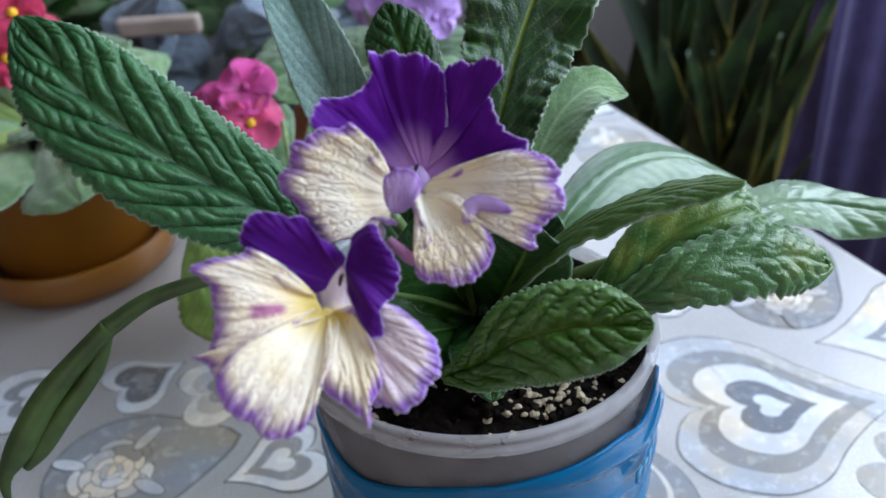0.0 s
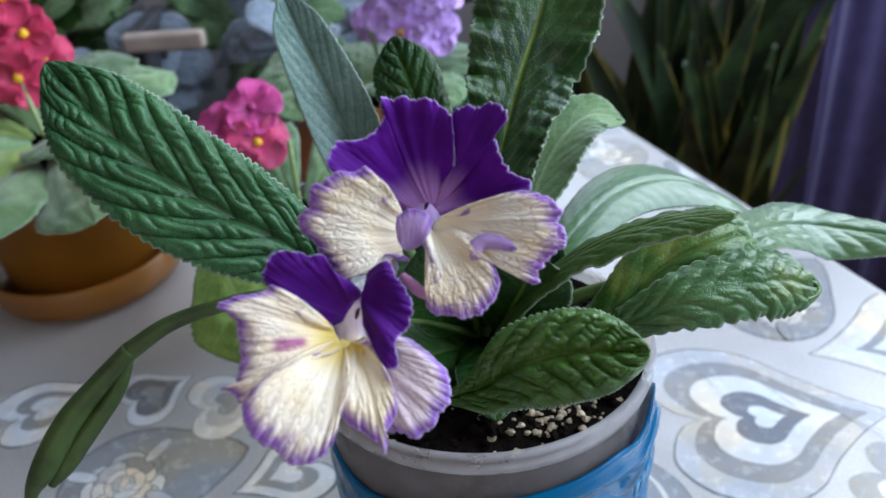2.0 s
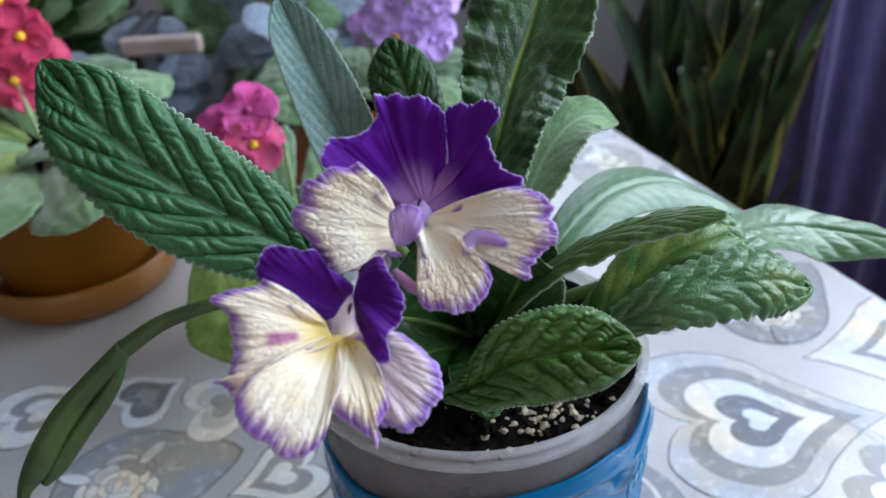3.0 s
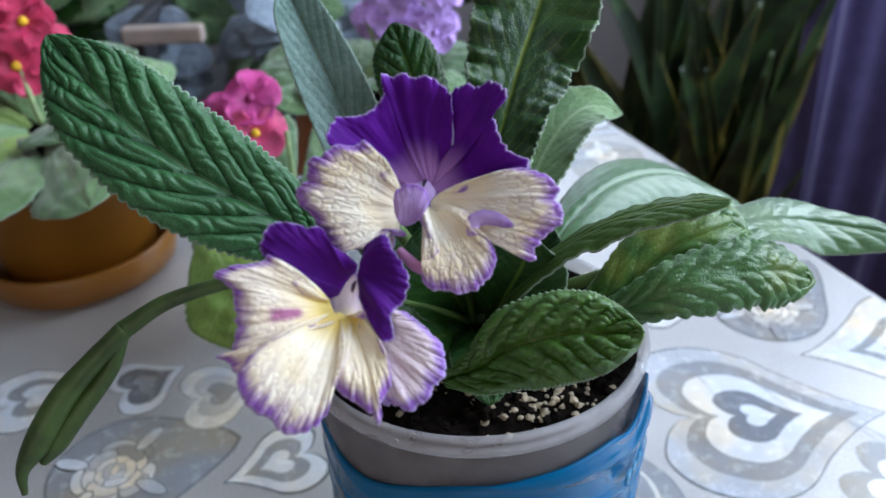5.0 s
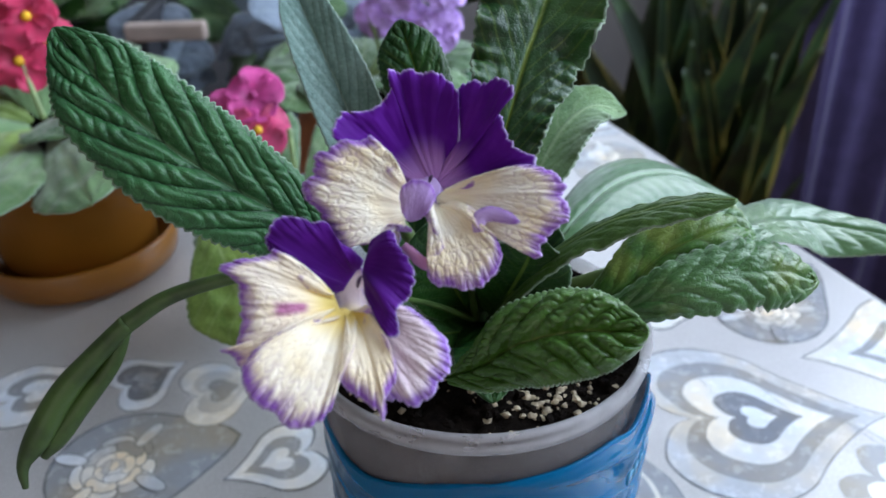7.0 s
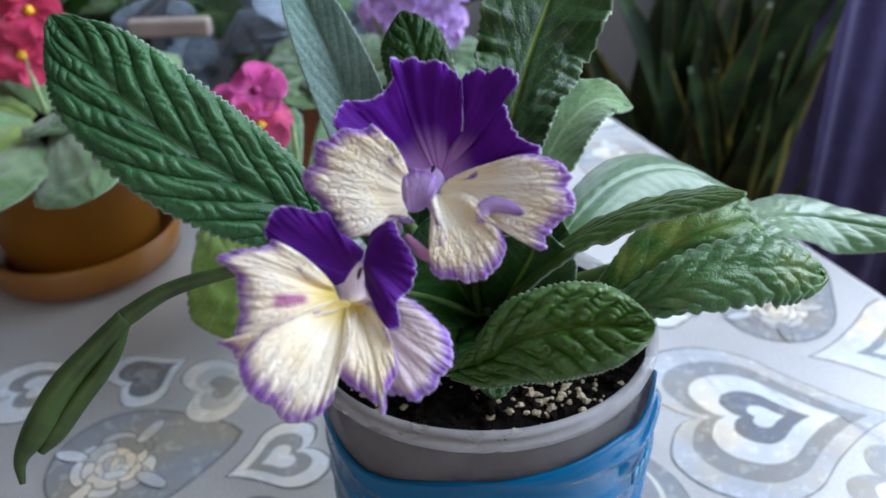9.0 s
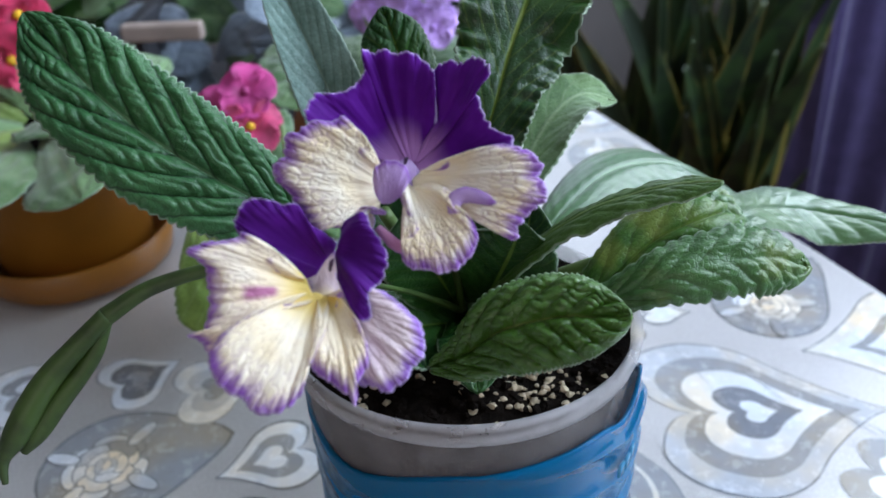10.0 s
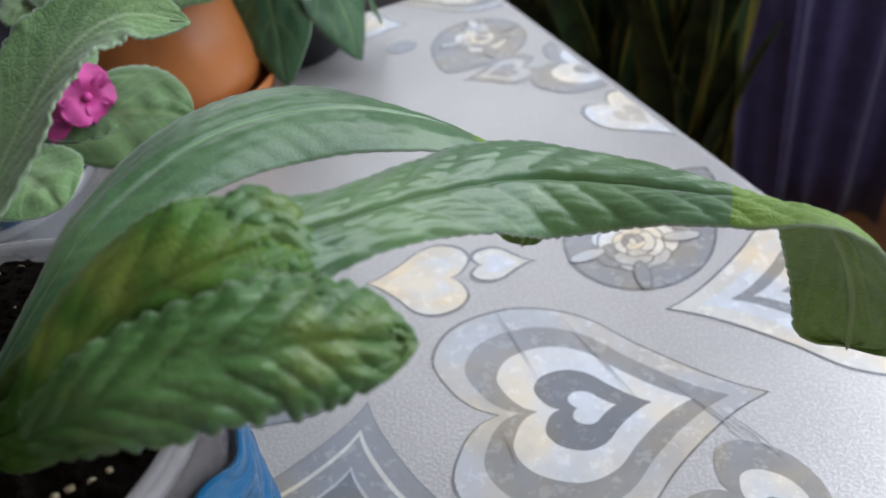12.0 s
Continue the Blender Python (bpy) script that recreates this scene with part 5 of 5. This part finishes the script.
RED = plain("petal_red", (0.50, 0.025, 0.09), 0.6, 0.25, 150)
PINK = plain("petal_pink", (0.50, 0.045, 0.14), 0.6, 0.35, 120)
MAGENTA = plain("petal_magenta", (0.48, 0.045, 0.22), 0.6, 0.3, 120)
LAVENDER = plain("petal_lavender", (0.50, 0.30, 0.68), 0.6, 0.3, 150)
EYE = plain("flower_eye", (0.8, 0.45, 0.02), 0.7, 0.2, 200)


def rosette(name, label, x, y, z, radius, count, width, mats, seed):
    """African violet: leaves on short stalks all round a crown."""
    ob = thing(name, label, "plant", "african violets behind the main plant")
    rng = np.random.default_rng(seed)
    for k in range(count):
        a = 6.283 * k / count + rng.uniform(-0.25, 0.25)
        r = radius * rng.uniform(0.75, 1.1)
        up = rng.uniform(-0.008, 0.022)
        d = Vector((math.cos(a), math.sin(a), 0))
        b = Vector((x, y, z)) + d * 0.008
        t = Vector((x, y, z + up)) + d * r
        violet_leaf("leaf", ob, b, t, width * rng.uniform(0.85, 1.15), mats[k % len(mats)], seed * 50 + k, (d.x * -0.4, d.y * -0.4 - 0.2, 1))
    return ob


violet = rosette("african_violet", "african violet with pink blooms in a silver pot", -0.088, 0.165, 0.070, 0.062, 9, 0.019, (LEAF_VIOLET, LEAF_LIME, LEAF_GREY), 5)
violet.location = (0.010, -0.006, 0.0)
violet_leaf("leaf", violet, (-0.080, 0.165, 0.072), (-0.006, 0.166, 0.074), 0.023, LEAF_PALE, 91, (0.3, -0.4, 0.9))
violet_leaf("leaf", violet, (-0.095, 0.150, 0.070), (-0.094, 0.085, 0.062), 0.017, LEAF_LIME, 92, (0.0, -0.6, 0.8))
violet_leaf("leaf", violet, (-0.1095, 0.0871, 0.1043), (-0.0862, 0.0452, 0.0764), 0.021, LEAF_LIME, 97, (0.1, -0.8, 0.6))
violet_leaf("leaf", violet, (-0.085, 0.145, 0.068), (-0.072, 0.075, 0.040), 0.017, LEAF_LIME, 93, (0.1, -0.8, 0.6))
for k, (dx, dy, dz, m) in enumerate(((0, 0, 0, PINK), (-0.016, 0.008, 0.004, MAGENTA), (-0.002, 0.010, 0.014, MAGENTA))):
    bloom(violet, (-0.106 + dx, 0.180 + dy, 0.100 + dz), (0.2, -0.8, 0.6), 0.0138, m, EYE if k == 0 else m, 60 + k)
for k, (dx, dz) in enumerate(((0.0, 0.0), (0.007, 0.007), (-0.008, -0.006))):
    bloom(violet, (-0.047 + dx, 0.166, 0.080 + dz), (0.6, -0.7, 0.4), 0.011, MAGENTA, MAGENTA, 70 + k)
tube("flower_stalk", [(-0.088, 0.165, 0.07, 0.0014), (-0.089, 0.170, 0.09, 0.0013), (-0.090, 0.175, 0.103, 0.0012)], STEM_PALE, violet, 12, 8)

red = rosette("african_violet", "african violet with crimson blooms in an ochre pot", -0.222, 0.222, 0.088, 0.085, 11, 0.026, (LEAF_VIOLET, LEAF_GREY, LEAF_LIME), 6)
violet_leaf("leaf", red, (-0.205, 0.190, 0.092), (-0.150, 0.100, 0.103), 0.024, LEAF_PALE, 94, (0.0, -0.6, 0.8))
violet_leaf("leaf", red, (-0.215, 0.190, 0.090), (-0.203, 0.100, 0.095), 0.026, LEAF_PALE, 95, (0.0, -0.6, 0.8))
violet_leaf("leaf", red, (-0.190, 0.200, 0.094), (-0.120, 0.125, 0.090), 0.018, LEAF_PALE, 96, (0.0, -0.6, 0.8))
for k, (dx, dy, dz) in enumerate(((0, 0, 0), (-0.022, 0.0, 0.012), (0.008, 0.006, 0.022), (-0.016, 0.004, 0.002), (0.012, 0.01, 0.008), (-0.03, 0.01, 0.03), (0.004, 0.004, 0.042), (-0.02, 0.01, 0.05))):
    bloom(red, (-0.232 + dx, 0.235 + dy, 0.118 + dz), (0.3, -0.8, 0.5), 0.017, RED, EYE, 80 + k)
tube("flower_stalk", [(-0.222, 0.222, 0.09, 0.0016), (-0.228, 0.230, 0.11, 0.0015), (-0.232, 0.237, 0.12, 0.0014)], STEM_PALE, red, 12, 8)

lav = rosette("african_violet", "african violet with frilled lavender blooms in a terracotta pot", -0.056, 0.308, 0.072, 0.075, 11, 0.022, (LEAF_VIOLET, LEAF_GREY, LEAF_VIOLET), 7)
rng_l = np.random.default_rng(9)
for k in range(13):
    bloom(lav, (-0.016 + rng_l.uniform(-0.040, 0.022), 0.31 + rng_l.uniform(-0.015, 0.02), 0.118 + rng_l.uniform(-0.016, 0.03)), (0.1, -0.8, 0.6), 0.0135, LAVENDER, EYE if k % 3 == 0 else LAVENDER, 110 + k, 6)
for k in range(4):
    tube("flower_stalk", [(-0.056, 0.308, 0.072, 0.0014), (-0.045 + 0.01 * k, 0.312, 0.09, 0.0013), (-0.05 + 0.015 * k, 0.318, 0.112, 0.0012)], STEM_PALE, lav, 12, 8)

# glossy potted plant by the table corner
glossy = thing("potted_plant", "dark pot plant with glossy hanging leaves", "plant")
BLACK = plain("black_plastic", (0.02, 0.02, 0.022), 0.5, 0.2, 30)
lathe("pot", [(0, 0.001), (0.026, 0.001), (0.032, 0.05), (0.034, 0.055), (0.031, 0.055), (0.028, 0.048), (0, 0.047)], BLACK, glossy, 40).location = (0.006, 0.352, 0)
for k in range(7):
    a = 6.283 * k / 7 + 0.2
    d = Vector((math.cos(a), math.sin(a), 0))
    b = Vector((0.008, 0.345, 0.05))
    blade("leaf", [(*b, 0.002), (*(b + d * 0.018 + Vector((0, 0, 0.022))), 0.012), (*(b + d * 0.036 + Vector((0, 0, 0.010))), 0.021), (*(b + d * 0.044 + Vector((0, 0, -0.014))), 0.020), (*(b + d * 0.050 + Vector((0, 0, -0.042))), 0.010)], [(-d.x * 0.3, -d.y * 0.3, 1), (d.x, d.y, 0.7)], LEAF_GLOSS, glossy, 40, 19, cup=-0.2, ruffle=0.07, waves=3, quilt=0.0004, veins=6, groove=0.0008, roundtip=0.4, cockle=0.07, seed=140 + k)
for k, (x, y, z) in enumerate(((0.040, 0.335, 0.052), (0.036, 0.345, 0.075))):
    tube("bud", [(0.012, 0.345, 0.05, 0.0012), (x * 0.6, y, z - 0.004, 0.0015), (x, y, z, 0.0065), (x + 0.004, y - 0.002, z - 0.010, 0.002)], LIME, glossy, 24, 12)

# window sill shelf behind, with more foliage
def foliage(name, label, spots, mats, seed, size, count):
    ob = thing(name, label, "plant")
    rng = np.random.default_rng(seed)
    for (x, y, z) in spots:
        for k in range(count):
            a = rng.uniform(0, 6.283)
            d = Vector((math.cos(a), math.sin(a) * 0.6 - 0.3, rng.uniform(-0.3, 0.8))).normalized()
            b = Vector((x, y, z)) + Vector(rng.uniform(-0.015, 0.015, 3))
            L = size * rng.uniform(0.7, 1.3)
            t = b + d * L
            m = b + d * L * 0.55 + Vector((0, 0, L * 0.18))
            blade("leaf", [(*b, 0.002), (*m, L * 0.30), (*t, L * 0.22)], (rng.uniform(-0.4, 0.4), -0.6, 0.7), mats[int(rng.integers(len(mats)))], ob, 26, 13, cup=-0.15, ruffle=0.10, waves=3, crenate=0.05, teeth=14, groove=0.0008, roundtip=0.5, cockle=0.12, seed=seed * 100 + int(rng.integers(10000)))
    return ob


STAND = plain("stand_dark", (0.035, 0.035, 0.042), 0.6, 0.3, 20)
stand = thing("plant_stand", "dark stand with a pale wooden shelf rail", "stand")
box("shelf", (-0.62, 0.50, -0.045), (-0.02, 0.72, -0.03), STAND, stand, 0.003)
for x in (-0.60, -0.06):
    for y in (0.52, 0.69):
        box("leg", (x, y, FZ), (x + 0.025, y + 0.025, -0.045), STAND, stand, 0.002)
PALEWOOD = plain("pale_wood", (0.42, 0.33, 0.28), 0.6, 0.15, 30)
rail = box("rail", (-0.248, 0.425, 0.066), (-0.185, 0.437, 0.080), PALEWOOD, stand, 0.003, "pale wooden rail")
box("rail_post", (-0.248, 0.437, -0.045), (-0.236, 0.51, 0.080), STAND, stand, 0.002)
foliage("green_house_plant", "leafy green house plant on the stand", [(-0.36, 0.53, 0.06), (-0.28, 0.55, 0.10), (-0.42, 0.52, 0.02), (-0.33, 0.52, -0.01)], (LEAF_VIOLET, LEAF_GREY, LEAF_DARK), 11, 0.075, 9)
foliage("grey_leaved_plant", "grey blue leaved house plant on the stand", [(-0.17, 0.54, 0.04), (-0.12, 0.56, 0.09), (-0.20, 0.53, 0.10), (-0.08, 0.54, 0.03), (-0.20, 0.475, 0.02), (-0.13, 0.47, 0.05), (-0.27, 0.475, 0.02)], (LEAF_GREYBLUE, LEAF_GREYBLUE, LEAF_VIOLET), 12, 0.065, 9)
foliage("bushy_house_plant", "bushy green house plant on the stand", [(-0.06, 0.56, 0.10), (0.0, 0.58, 0.05), (-0.04, 0.60, 0.16)], (LEAF_VIOLET, LEAF_LIME, LEAF_DARK), 13, 0.055, 9)
for x, y, r, h in ((-0.35, 0.60, 0.06, 0.09), (-0.15, 0.60, 0.055, 0.08), (-0.03, 0.63, 0.05, 0.08)):
    p = round_pot("plant_pot", x, y, r, h, STAND, "dark plastic pot on the stand", saucer=False)
    p.location.z = -0.03
    tagged(p, group="dark pots on the stand")

# snake plant on the floor by the curtain
snake = thing("snake_plant", "tall snake plant with yellow edged dark leaves", "plant")
SN = Nodes("snake_leaf")
u_, v_ = SN.uv()
ed = SN.math("ABSOLUTE", SN.math("SUBTRACT", v_, 0.5))
band = SN.noise(28, 3)
sc = SN.mix(SN.smooth(band, 0.42, 0.58), (0.006, 0.016, 0.005), (0.018, 0.042, 0.010))
SN.set(Base_Color=SN.mix(SN.math("MULTIPLY", SN.smooth(ed, 0.41, 0.47), SN.smooth(SN.noise(7, 2), 0.46, 0.60, 0.1, 1.0)), sc, (0.17, 0.13, 0.022)), Roughness=0.5)
lathe("pot", [(0, FZ + 0.001), (0.10, FZ + 0.001), (0.13, FZ + 0.20), (0.135, FZ + 0.22), (0.12, FZ + 0.22), (0, FZ + 0.20)], BLACK, snake, 48).location = (0.34, 0.80, 0)
rng_s = np.random.default_rng(17)
for k in range(92):
    a, rr = rng_s.uniform(0, 6.283), 0.105 * math.sqrt(rng_s.random())
    x, y = 0.34 + rr * math.cos(a), 0.80 + rr * 0.8 * math.sin(a)
    hgt = 0.26 + 0.36 * rng_s.random() ** 0.8
    lx, ly = rng_s.uniform(-0.17, 0.13) * hgt / 0.5, rng_s.uniform(-0.12, 0.10)
    w = rng_s.uniform(0.014, 0.027)
    z0 = FZ + 0.19
    blade("leaf", [(x, y, z0, w * 0.6), (x + lx * 0.2, y + ly * 0.2, z0 + hgt * 0.35, w), (x + lx * 0.55, y + ly * 0.6, z0 + hgt * 0.72, w), (x + lx, y + ly, z0 + hgt, w * 0.12)], (rng_s.uniform(-0.7, 0.7), -1, 0.1), SN.mat, snake, 50, 13, cup=0.25, ruffle=0.10, waves=2, seed=200 + k)
